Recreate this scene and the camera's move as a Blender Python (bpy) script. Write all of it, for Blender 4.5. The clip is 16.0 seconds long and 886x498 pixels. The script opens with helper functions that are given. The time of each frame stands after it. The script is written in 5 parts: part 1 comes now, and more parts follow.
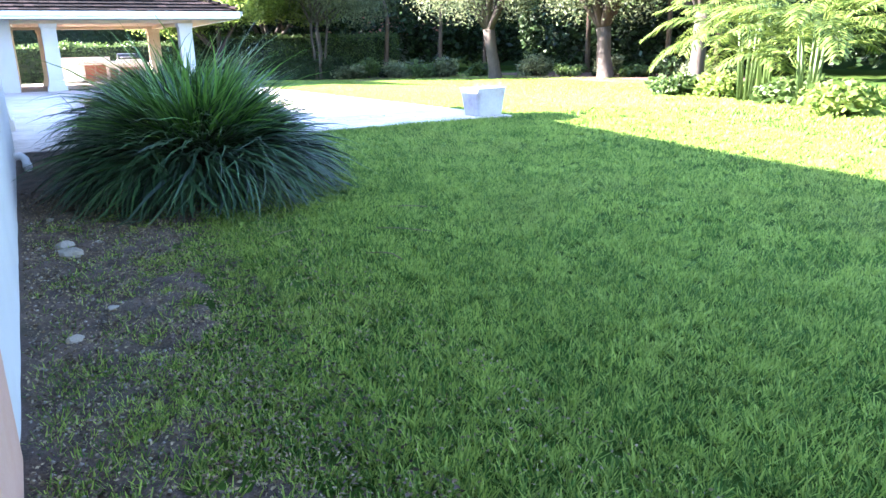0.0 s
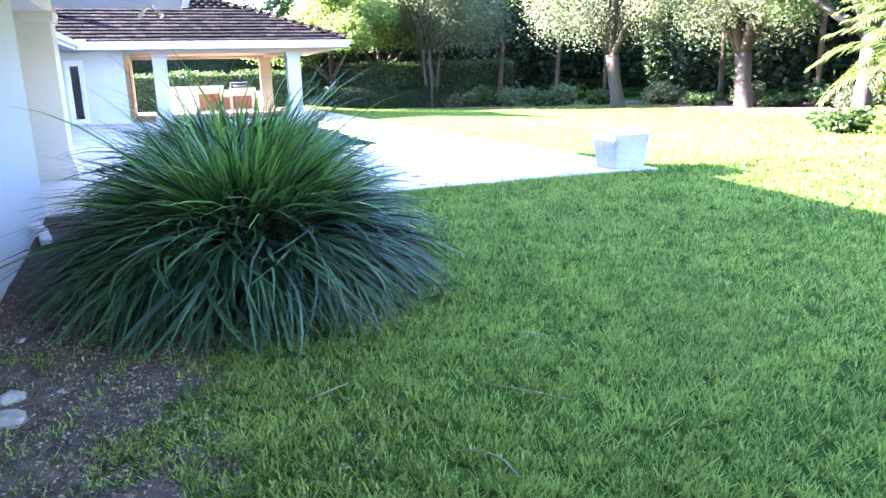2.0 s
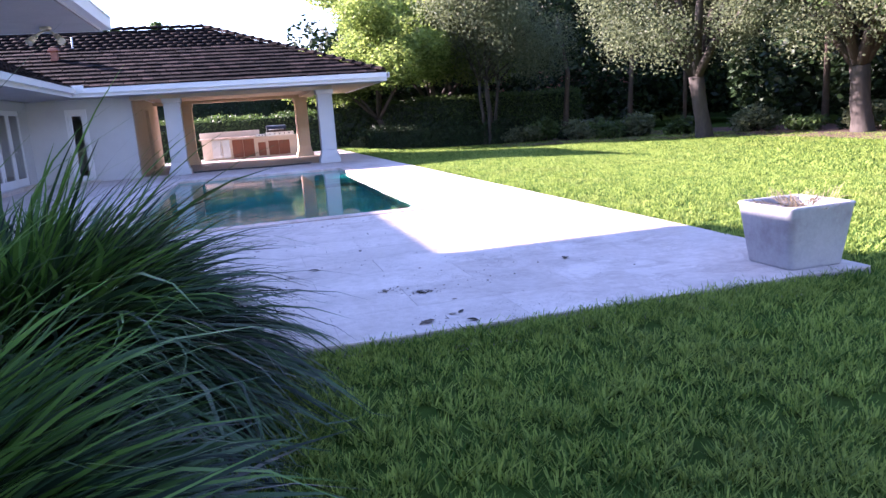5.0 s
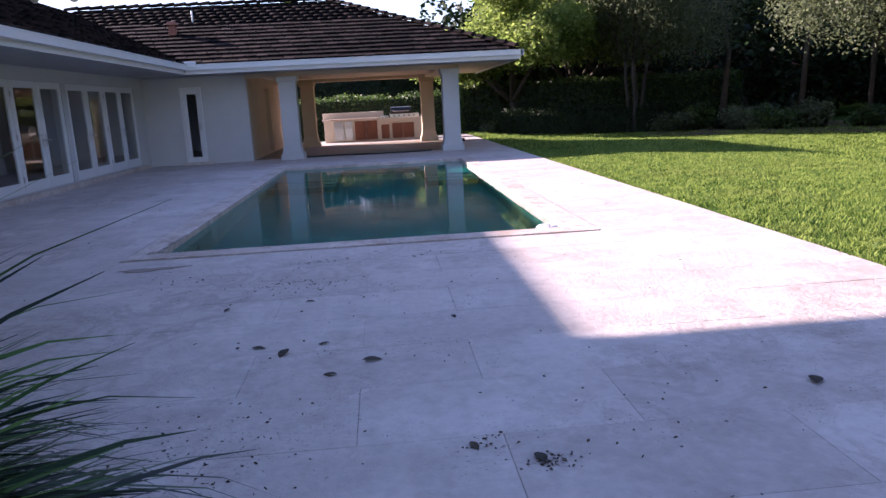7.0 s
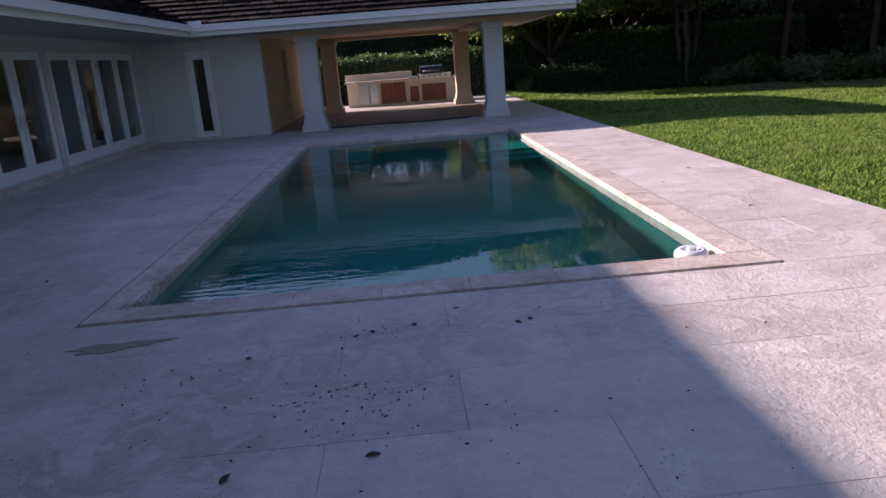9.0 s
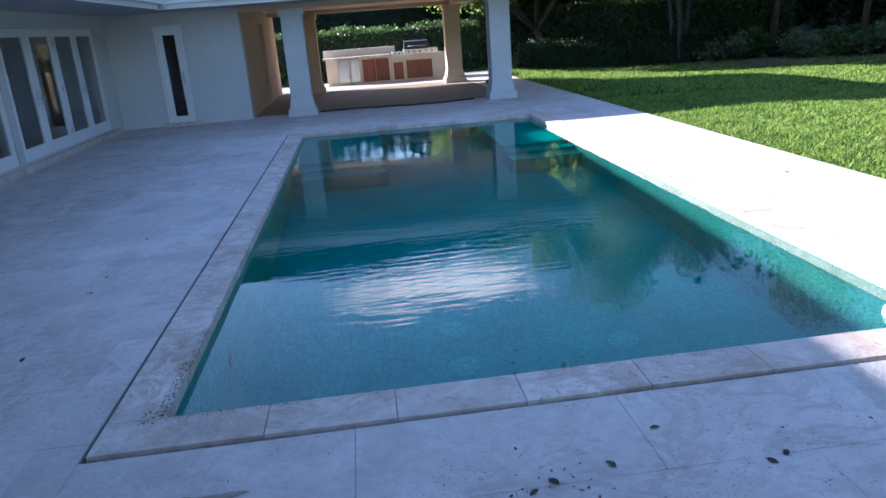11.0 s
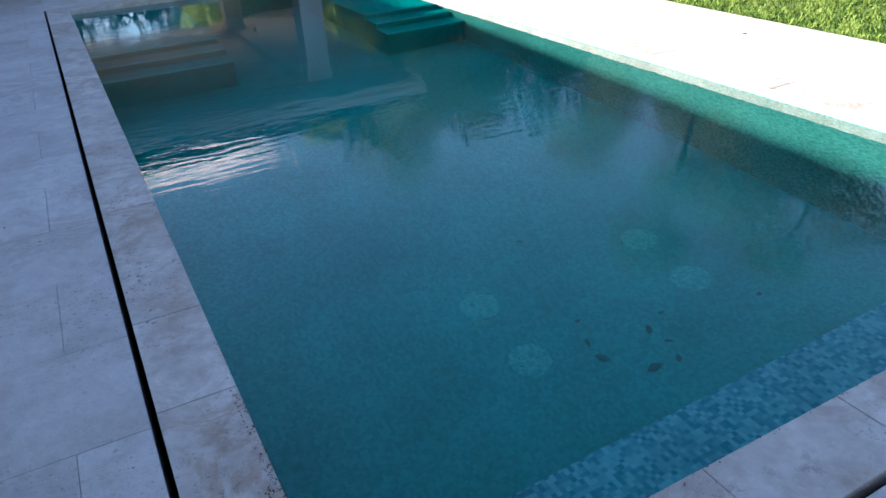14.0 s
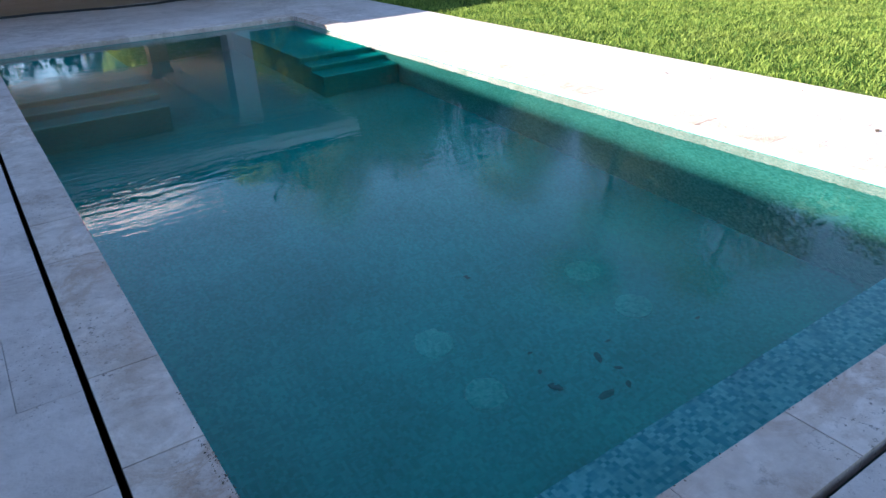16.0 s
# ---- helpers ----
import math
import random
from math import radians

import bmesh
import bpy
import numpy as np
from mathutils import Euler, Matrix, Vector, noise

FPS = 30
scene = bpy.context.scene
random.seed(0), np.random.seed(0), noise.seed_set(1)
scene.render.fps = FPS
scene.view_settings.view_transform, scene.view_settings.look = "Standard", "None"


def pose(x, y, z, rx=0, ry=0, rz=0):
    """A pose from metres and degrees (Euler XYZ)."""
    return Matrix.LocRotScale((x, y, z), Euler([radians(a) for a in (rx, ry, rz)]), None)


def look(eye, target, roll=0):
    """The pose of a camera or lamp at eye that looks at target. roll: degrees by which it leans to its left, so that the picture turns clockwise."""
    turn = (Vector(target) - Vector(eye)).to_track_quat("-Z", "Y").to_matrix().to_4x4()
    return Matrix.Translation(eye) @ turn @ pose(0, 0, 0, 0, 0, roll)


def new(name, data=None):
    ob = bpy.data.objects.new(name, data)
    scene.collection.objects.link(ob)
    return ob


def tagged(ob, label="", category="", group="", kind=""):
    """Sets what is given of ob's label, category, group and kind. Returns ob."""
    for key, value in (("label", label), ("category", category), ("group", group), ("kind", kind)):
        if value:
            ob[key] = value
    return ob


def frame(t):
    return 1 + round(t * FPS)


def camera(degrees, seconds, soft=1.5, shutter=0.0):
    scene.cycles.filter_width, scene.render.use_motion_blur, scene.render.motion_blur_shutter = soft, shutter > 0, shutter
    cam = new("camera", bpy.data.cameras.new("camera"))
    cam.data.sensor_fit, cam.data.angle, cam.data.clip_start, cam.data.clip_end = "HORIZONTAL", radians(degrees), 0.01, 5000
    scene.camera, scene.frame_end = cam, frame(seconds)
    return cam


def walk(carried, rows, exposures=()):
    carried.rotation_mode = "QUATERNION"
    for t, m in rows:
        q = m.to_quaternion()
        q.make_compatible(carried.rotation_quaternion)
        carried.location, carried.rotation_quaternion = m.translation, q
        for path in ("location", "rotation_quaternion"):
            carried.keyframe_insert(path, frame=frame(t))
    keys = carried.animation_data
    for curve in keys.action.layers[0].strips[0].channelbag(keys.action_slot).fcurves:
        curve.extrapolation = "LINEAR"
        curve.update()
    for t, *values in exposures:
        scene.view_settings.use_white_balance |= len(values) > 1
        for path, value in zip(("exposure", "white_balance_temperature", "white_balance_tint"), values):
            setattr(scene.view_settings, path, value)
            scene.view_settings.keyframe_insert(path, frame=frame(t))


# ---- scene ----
cam = camera(64.0, 16.0)
PATH = [
    (0, (-1.108, 0.584, 1.106), (-0.164, 2.262, 0.565), -1.4),
    (0.5, (-0.847, 1.139, 1.111), (-0.074, 2.914, 0.607), -2.8),
    (1, (-0.553, 1.754, 1.132), (0.098, 3.581, 0.642), -3.5),
    (1.5, (-0.347, 2.261, 1.218), (0.349, 4.067, 0.714), -3.6),
    (2, (-0.089, 2.774, 1.276), (0.591, 4.595, 0.804), -1.6),
    (2.5, (0.12, 3.386, 1.304), (0.746, 5.236, 0.872), -2.2),
    (3, (0.429, 3.966, 1.305), (1.088, 5.809, 0.896), -2.4),
    (5.3, (1.862, 7.009, 1.295), (2.331, 8.919, 0.928), -4.0),
    (5.5, (1.957, 7.224, 1.302), (2.395, 9.141, 0.938), -3.9),
    (6, (2.142, 7.86, 1.306), (2.456, 9.797, 0.92), -3.4),
    (6.5, (2.244, 8.534, 1.346), (2.46, 10.484, 0.959), -3.3),
    (7, (2.322, 9.206, 1.363), (2.473, 11.159, 0.959), -3.0),
    (7.5, (2.262, 9.835, 1.406), (2.382, 11.781, 0.962), -4.8),
    (8, (2.236, 10.499, 1.397), (2.395, 12.441, 0.948), -4.1),
    (8.5, (2.112, 11.127, 1.433), (2.243, 13.071, 0.982), -3.4),
    (9, (1.97, 11.656, 1.529), (2.051, 13.586, 1.01), -4.5),
    (9.2, (1.905, 11.877, 1.521), (1.977, 13.808, 1.007), -4.2),
    (11.3, (0.923, 13.568, 1.727), (1.153, 15.446, 1.078), -4.5),
    (11.5, (0.805, 13.769, 1.695), (1.067, 15.63, 1.009), -4.5),
    (12, (0.519, 14.312, 1.649), (0.855, 16.136, 0.901), -3.4),
    (12.5, (0.252, 14.708, 1.626), (0.709, 16.468, 0.793), -2.1),
    (13, (0.082, 15.125, 1.619), (0.68, 16.806, 0.716), -1.9),
    (13.5, (-0.09, 15.416, 1.654), (0.588, 17.049, 0.719), -2.9),
    (14, (-0.22, 15.484, 1.657), (0.568, 17.035, 0.671), -3.2),
    (14.5, (-0.292, 15.475, 1.679), (0.614, 16.955, 0.686), -2.5),
    (15, (-0.322, 15.462, 1.691), (0.661, 16.911, 0.725), -2.2),
    (15.5, (-0.338, 15.476, 1.704), (0.659, 16.934, 0.766), -2.4),
    (16, (-0.347, 15.495, 1.701), (0.632, 16.987, 0.798), -2.3),
]
EXPOSURES = [(0.0, 4.55, 5950, 22), (0.5, 4.85, 5900, 22), (1.0, 5.05, 5850, 24), (2.0, 4.85, 5700, 27), (3.2, 4.05, 5650, 34), (5.3, 2.74, 5950, 42), (7.0, 1.82, 6200, 37), (8.5, 1.0, 6300, 35), (9.2, 1.0, 6200, 31), (11.3, 2.2, 5350, 15), (13.0, 2.2, 5700, 14), (16.0, 2.15, 6080, 14)]
walk(cam, [(t, look(eye, target, roll)) for t, eye, target, roll in PATH], EXPOSURES)

# ---- world, sun, exposure ----
SUN_DIR = Vector((-2.22, 1.22, 1.0)).normalized()
world = bpy.data.worlds.new("sky")
scene.world = world
world.use_nodes = True
wn = world.node_tree.nodes
sky = wn.new("ShaderNodeTexSky")
sky.sky_type = "NISHITA"
sky.sun_disc = False
sky.sun_elevation = math.asin(SUN_DIR.z)
sky.sun_rotation = math.atan2(SUN_DIR.x, SUN_DIR.y)
sky.air_density, sky.dust_density, sky.ozone_density = 1.0, 0.2, 1.6
wn["Background"].inputs[1].default_value = 0.086
wl = world.node_tree.links
# a bank of broken white cloud over the pavilion roof
sky_dir = wn.new("ShaderNodeTexCoord")
sky_map = wn.new("ShaderNodeMapping")
sky_map.inputs["Scale"].default_value = (1.0, 1.0, 2.2)
cloud = wn.new("ShaderNodeTexNoise")
cloud.inputs["Scale"].default_value, cloud.inputs["Detail"].default_value, cloud.inputs["Roughness"].default_value = 15.0, 6.0, 0.65
bank_at = wn.new("ShaderNodeVectorMath")
bank_at.operation = "SUBTRACT"
bank_at.inputs[1].default_value = (0.09, 0.935, 0.35)
bank_size = wn.new("ShaderNodeVectorMath")
bank_size.operation = "MULTIPLY"
bank_size.inputs[1].default_value = (4.2, 4.2, 26.0)
bank_far = wn.new("ShaderNodeVectorMath")
bank_far.operation = "LENGTH"
cover = wn.new("ShaderNodeMath")
cover.operation = "SUBTRACT"
edge = wn.new("ShaderNodeMapRange")
edge.inputs["From Min"].default_value, edge.inputs["From Max"].default_value = 0.02, 0.22
half = wn.new("ShaderNodeMath")
half.operation = "MULTIPLY"
half.inputs[1].default_value = 0.7
sky_mix = wn.new("ShaderNodeMix")
sky_mix.data_type = "RGBA"
sky_mix.inputs[7].default_value = (11.5, 10.8, 10.2, 1.0)
wl.new(sky_dir.outputs["Generated"], sky_map.inputs[0]), wl.new(sky_map.outputs[0], cloud.inputs["Vector"])
wl.new(sky_dir.outputs["Generated"], bank_at.inputs[0]), wl.new(bank_at.outputs[0], bank_size.inputs[0]), wl.new(bank_size.outputs[0], bank_far.inputs[0])
wl.new(bank_far.outputs["Value"], half.inputs[0])
wl.new(cloud.outputs[0], cover.inputs[0]), wl.new(half.outputs[0], cover.inputs[1]), wl.new(cover.outputs[0], edge.inputs["Value"])
wl.new(edge.outputs[0], sky_mix.inputs["Factor"])
wl.new(sky.outputs[0], sky_mix.inputs[6]), wl.new(sky_mix.outputs[2], wn["Background"].inputs[0])
sun_lamp = bpy.data.lights.new("sun", "SUN")
sun_lamp.energy, sun_lamp.angle, sun_lamp.color = 5.0, radians(0.8), (1.0, 0.9, 0.76)
sun_lamp.cycles.is_caustics_light = True
new("sun", sun_lamp).matrix_world = look(SUN_DIR * 60, (0, 0, 0))


# ---- small tools ----
def bm_new():
    return bmesh.new()


def box(bm, x0, x1, y0, y1, z0, z1):
    v = [bm.verts.new(c) for c in ((x0, y0, z0), (x1, y0, z0), (x1, y1, z0), (x0, y1, z0), (x0, y0, z1), (x1, y0, z1), (x1, y1, z1), (x0, y1, z1))]
    for f in ((3, 2, 1, 0), (4, 5, 6, 7), (0, 1, 5, 4), (1, 2, 6, 5), (2, 3, 7, 6), (3, 0, 4, 7)):
        bm.faces.new([v[i] for i in f])
    return v


def frustum(bm, cx, cy, z0, z1, a0, a1, b0=None, b1=None):
    """A square shaft whose half widths go from a0 to a1 (b: along y)."""
    b0, b1 = a0 if b0 is None else b0, a1 if b1 is None else b1
    lo = [bm.verts.new((cx + sx * a0, cy + sy * b0, z0)) for sx, sy in ((-1, -1), (1, -1), (1, 1), (-1, 1))]
    hi = [bm.verts.new((cx + sx * a1, cy + sy * b1, z1)) for sx, sy in ((-1, -1), (1, -1), (1, 1), (-1, 1))]
    bm.faces.new(lo[::-1]), bm.faces.new(hi)
    for i in range(4):
        bm.faces.new((lo[i], lo[(i + 1) % 4], hi[(i + 1) % 4], hi[i]))


def tube(bm, pts, radii, seg=10, cap=True):
    """A round tube along pts."""
    rings = []
    pts = [Vector(p) for p in pts]
    for i, p in enumerate(pts):
        d = (pts[min(i + 1, len(pts) - 1)] - pts[max(i - 1, 0)]).normalized()
        side = d.cross(Vector((0.13, 0.97, 0.2))).normalized()
        up = side.cross(d)
        r = radii[i] if isinstance(radii, (list, tuple)) else radii
        rings.append([bm.verts.new(p + r * (math.cos(a) * side + math.sin(a) * up)) for a in [2 * math.pi * k / seg for k in range(seg)]])
    for a, b in zip(rings, rings[1:]):
        for k in range(seg):
            f = bm.faces.new((a[k], a[(k + 1) % seg], b[(k + 1) % seg], b[k]))
            f.smooth = True
    if cap:
        bm.faces.new(rings[0][::-1]), bm.faces.new(rings[-1])


def disc(bm, cx, cy, z0, z1, r, seg=28, r1=None):
    tube_lo = [bm.verts.new((cx + r * math.cos(2 * math.pi * k / seg), cy + r * math.sin(2 * math.pi * k / seg), z0)) for k in range(seg)]
    r1 = r if r1 is None else r1
    tube_hi = [bm.verts.new((cx + r1 * math.cos(2 * math.pi * k / seg), cy + r1 * math.sin(2 * math.pi * k / seg), z1)) for k in range(seg)]
    bm.faces.new(tube_lo[::-1]), bm.faces.new(tube_hi)
    for k in range(seg):
        bm.faces.new((tube_lo[k], tube_lo[(k + 1) % seg], tube_hi[(k + 1) % seg], tube_hi[k]))


def finish(bm, name, material, bevel=0.0):
    bmesh.ops.recalc_face_normals(bm, faces=bm.faces)
    if bevel:
        bmesh.ops.bevel(bm, geom=list(bm.edges), offset=bevel, segments=2, affect="EDGES", profile=0.6, clamp_overlap=True)
    me = bpy.data.meshes.new(name)
    bm.to_mesh(me)
    bm.free()
    me.materials.append(material)
    return me


def part(name, bm, material, parent, label="", bevel=0.0):
    ob = new(name, finish(bm, name, material, bevel))
    ob.parent = parent
    if label:
        tagged(ob, label)
    return ob


def thing(name, label, category, group="", kind="", bm=None, material=None, bevel=0.0, at=(0, 0, 0)):
    ob = new(name, finish(bm, name, material, bevel) if bm else None)
    ob.location = at
    return tagged(ob, label, category, group, kind)


def np_mesh(name, verts, faces, material, smooth=False):
    """A mesh from arrays: verts (n, 3), faces (m, k)."""
    me = bpy.data.meshes.new(name)
    m, k = faces.shape
    me.vertices.add(len(verts))
    me.vertices.foreach_set("co", np.ascontiguousarray(verts, dtype=np.float32).ravel())
    me.loops.add(m * k)
    me.loops.foreach_set("vertex_index", np.ascontiguousarray(faces, dtype=np.int32).ravel())
    me.polygons.add(m)
    me.polygons.foreach_set("loop_start", np.arange(0, m * k, k, dtype=np.int32))
    if smooth:
        me.polygons.foreach_set("use_smooth", np.ones(m, dtype=bool))
    me.update(calc_edges=True)
    me.materials.append(material)
    return me


# ---- materials ----
def material(name, dark, light, rough=0.8, scale=3.0, fine=40.0, bump=0.2, bump_scale=None, stain=None, stain_scale=0.6, stain_amount=0.35,
             metal=0.0, pits=0.0, per_piece=0.0, island=0.0, spec=0.5, translucent=0.0, contrast=0.25, stretch=(1, 1, 1), vein=0.0, vein_col=(0.3, 0.22, 0.18)):
    """Two colours mixed by coarse and fine noise, with stains of a third and a fine relief."""
    m = bpy.data.materials.new(name)
    m.use_nodes = True
    nt = m.node_tree
    N, L = nt.nodes, nt.links
    b = N["Principled BSDF"]
    mp = N.new("ShaderNodeMapping")
    mp.inputs["Scale"].default_value = stretch
    geo = N.new("ShaderNodeNewGeometry")
    L.new(geo.outputs["Position"], mp.inputs[0])

    def noise_tex(s, detail=4.0, rough_=0.6):
        n = N.new("ShaderNodeTexNoise")
        n.inputs["Scale"].default_value, n.inputs["Detail"].default_value, n.inputs["Roughness"].default_value = s, detail, rough_
        L.new(mp.outputs[0], n.inputs["Vector"])
        return n

    def math_(op, a, c):
        n = N.new("ShaderNodeMath")
        n.operation = op
        for i, v in enumerate((a, c)):
            if isinstance(v, (int, float)):
                n.inputs[i].default_value = v
            else:
                L.new(v, n.inputs[i])
        return n.outputs[0]

    def mix(fac, a, c):
        n = N.new("ShaderNodeMix")
        n.data_type = "RGBA"
        if isinstance(fac, (int, float)):
            n.inputs["Factor"].default_value = fac
        else:
            L.new(fac, n.inputs["Factor"])
        for key, v in ((6, a), (7, c)):
            if isinstance(v, tuple):
                n.inputs[key].default_value = (*v, 1)
            else:
                L.new(v, n.inputs[key])
        return n.outputs[2]

    def ramp(v, lo, hi):
        n = N.new("ShaderNodeMapRange")
        n.inputs["From Min"].default_value, n.inputs["From Max"].default_value = lo, hi
        L.new(v, n.inputs["Value"])
        return n.outputs[0]

    coarse, fin = noise_tex(scale), noise_tex(fine, 3.0)
    f = math_("ADD", math_("MULTIPLY", coarse.outputs[0], 0.65), math_("MULTIPLY", fin.outputs[0], 0.35))
    if per_piece:
        oi = N.new("ShaderNodeObjectInfo")
        f = math_("ADD", f, math_("MULTIPLY", math_("SUBTRACT", oi.outputs["Random"], 0.5), per_piece))
    if island:
        f = math_("ADD", f, math_("MULTIPLY", math_("SUBTRACT", geo.outputs["Random Per Island"], 0.5), island))
    col = mix(ramp(f, 0.5 - contrast, 0.5 + contrast), dark, light)
    if stain:
        st = noise_tex(stain_scale, 6.0, 0.7)
        col = mix(math_("MULTIPLY", ramp(st.outputs[0], 0.52, 0.72), stain_amount), col, stain)
    if vein:
        vn, vm = noise_tex(2.1, 9.0, 0.68), noise_tex(0.55, 3.0, 0.5)
        vn.inputs["Distortion"].default_value = 1.1
        band = math_("MULTIPLY", ramp(vn.outputs[0], 0.47, 0.53), ramp(vn.outputs[0], 0.6, 0.54))
        col = mix(math_("MULTIPLY", math_("MULTIPLY", band, ramp(vm.outputs[0], 0.4, 0.6)), vein), col, vein_col)
        spots = noise_tex(7.0, 6.0, 0.75)
        col = mix(math_("MULTIPLY", ramp(spots.outputs[0], 0.6, 0.72), vein), col, (0.2, 0.155, 0.13))
    if pits:
        pv, pw = noise_tex(48.0, 3.0, 0.6), noise_tex(1.7, 3.0, 0.6)
        pit = math_("MULTIPLY", ramp(pv.outputs[0], 0.6, 0.7), ramp(pw.outputs[0], 0.46, 0.62))
        col = mix(math_("MULTIPLY", pit, pits), col, (0.16, 0.13, 0.115))
    L.new(col, b.inputs["Base Color"])
    b.inputs["Roughness"].default_value, b.inputs["Metallic"].default_value = rough, metal
    b.inputs["Specular IOR Level"].default_value = spec
    if bump:
        bn = noise_tex(bump_scale or fine, 5.0, 0.65)
        bp = N.new("ShaderNodeBump")
        bp.inputs["Strength"].default_value, bp.inputs["Distance"].default_value = bump, 0.02
        L.new(bn.outputs[0], bp.inputs["Height"])
        L.new(bp.outputs[0], b.inputs["Normal"])
    if translucent:
        tr = N.new("ShaderNodeBsdfTranslucent")
        L.new(col, tr.inputs["Color"])
        ms = N.new("ShaderNodeMixShader")
        ms.inputs[0].default_value = translucent
        L.new(b.outputs[0], ms.inputs[1]), L.new(tr.outputs[0], ms.inputs[2])
        L.new(ms.outputs[0], N["Material Output"].inputs[0])
    return m


M_STUCCO = material("white stucco", (0.47, 0.47, 0.47), (0.58, 0.58, 0.575), 0.85, 1.2, 60, 0.25, 90, (0.62, 0.58, 0.52), 0.5, 0.25)
M_FOOT = material("stained stucco", (0.4, 0.2, 0.14), (0.58, 0.38, 0.3), 0.85, 1.2, 60, 0.25, 90, (0.5, 0.24, 0.15), 1.4, 0.8)
M_CREAM = material("cream stucco", (0.62, 0.56, 0.47), (0.7, 0.64, 0.54), 0.85, 1.5, 60, 0.2, 90, (0.5, 0.44, 0.36), 0.8, 0.3)
# tan holds the porch's bounced light in the stucco colour
M_BOUNCE_TAN = material("bounce-tan stucco", (0.52, 0.4, 0.28), (0.6, 0.48, 0.35), 0.85, 1.5, 60, 0.2, 90, (0.42, 0.32, 0.22), 0.8, 0.3)
M_WHITE = material("white paint", (0.66, 0.66, 0.66), (0.74, 0.74, 0.74), 0.45, 2.0, 30, 0.03, None, (0.6, 0.58, 0.55), 1.0, 0.25)
# greyer than the white trim: eave shade put into the soffit colour
M_SOFFIT = material("shade-greyed soffit paint", (0.3, 0.295, 0.29), (0.42, 0.415, 0.41), 0.7, 2.0, 30, 0.05, None, (0.34, 0.32, 0.3), 1.0, 0.3)
M_STONE = material("pale travertine", (0.45, 0.38, 0.345), (0.73, 0.645, 0.605), 0.66, 2.6, 14, 0.5, 26, (0.33, 0.25, 0.21), 1.3, 0.5, pits=1.0, per_piece=0.13, contrast=0.19, vein=0.42)
M_COPING = material("coping stone", (0.46, 0.375, 0.325), (0.73, 0.63, 0.565), 0.72, 4.5, 16, 0.5, 32, (0.36, 0.25, 0.19), 3.0, 0.85, pits=1.0, per_piece=0.2, contrast=0.18, vein=0.6, vein_col=(0.38, 0.25, 0.17))
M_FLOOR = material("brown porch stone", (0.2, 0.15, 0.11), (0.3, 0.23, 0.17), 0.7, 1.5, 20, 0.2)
M_GROUT = material("joint mortar", (0.27, 0.235, 0.215), (0.4, 0.355, 0.33), 0.9, 4, 60, 0.2)
M_TILE_ROOF = material("dark roof tile", (0.007, 0.005, 0.005), (0.042, 0.028, 0.025), 0.95, 2.0, 25, 0.4, 40, (0.01, 0.009, 0.008), 0.5, 0.6, per_piece=0.9, island=0.9, spec=0.1)
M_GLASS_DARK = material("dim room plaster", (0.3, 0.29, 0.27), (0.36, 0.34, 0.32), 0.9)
M_SOIL = material("dry soil", (0.024, 0.016, 0.012), (0.125, 0.085, 0.066), 0.95, 5, 60, 1.0, 38, (0.03, 0.03, 0.014), 1.6, 0.8, contrast=0.16)
M_TURF = material("turf base", (0.02, 0.04, 0.008), (0.06, 0.115, 0.018), 0.95, 1.2, 45, 0.6, 60, (0.09, 0.09, 0.03), 0.5, 0.4, spec=0.05)
M_BLADE = material("grass blade", (0.056, 0.135, 0.025), (0.365, 0.465, 0.1), 0.52, 2.2, 9, 0.0, None, (0.32, 0.28, 0.11), 0.35, 0.25, island=0.6, translucent=0.5, spec=0.12)
M_MULCH = material("red-brown mulch", (0.06, 0.03, 0.022), (0.16, 0.085, 0.06), 0.95, 2.0, 50, 0.8, 60)
M_CLUMP = material("clump leaf", (0.0045, 0.016, 0.007), (0.04, 0.09, 0.036), 0.42, 0.6, 5, 0.0, None, (0.2, 0.19, 0.07), 0.8, 0.12, island=0.8, translucent=0.1, spec=0.27)
M_PLUME = material("young clump leaf", (0.03, 0.09, 0.014), (0.13, 0.27, 0.05), 0.4, 0.6, 5, 0.0, island=0.7, translucent=0.3, spec=0.35)
M_LEAF = material("tree leaf", (0.03, 0.062, 0.016), (0.1, 0.16, 0.042), 0.5, 0.4, 4, 0.0, island=0.5, translucent=0.5)
# near-black green: the shade deep in foliage is put into the colour
M_LEAF_DARK = material("shade-dark leaf", (0.005, 0.014, 0.005), (0.026, 0.05, 0.016), 0.5, 0.4, 4, 0.0, island=0.7, translucent=0.1, spec=0.2)
M_LEAF_GREY = material("grey-green leaf", (0.085, 0.11, 0.055), (0.21, 0.245, 0.125), 0.6, 0.4, 4, 0.0, island=0.4, translucent=0.6)
M_LEAF_LIME = material("light green leaf", (0.1, 0.165, 0.035), (0.32, 0.4, 0.1), 0.5, 0.4, 4, 0.0, island=0.5, translucent=0.68)
M_PALM = material("palm frond", (0.045, 0.08, 0.016), (0.17, 0.23, 0.05), 0.5, 0.6, 4, 0.0, island=0.6, translucent=0.4, spec=0.3)
M_BARK = material("grey bark", (0.02, 0.016, 0.013), (0.08, 0.063, 0.05), 0.9, 2.0, 12, 0.9, 14, (0.07, 0.06, 0.05), 2.0, 0.5, stretch=(1, 1, 0.35))
M_BARK_DARK = material("shaded bark", (0.05, 0.035, 0.025), (0.13, 0.09, 0.065), 0.9, 2.0, 12, 0.9, 14)
M_STEEL = material("brushed steel", (0.5, 0.5, 0.5), (0.62, 0.61, 0.6), 0.35, 4, 60, 0.05, metal=0.9)
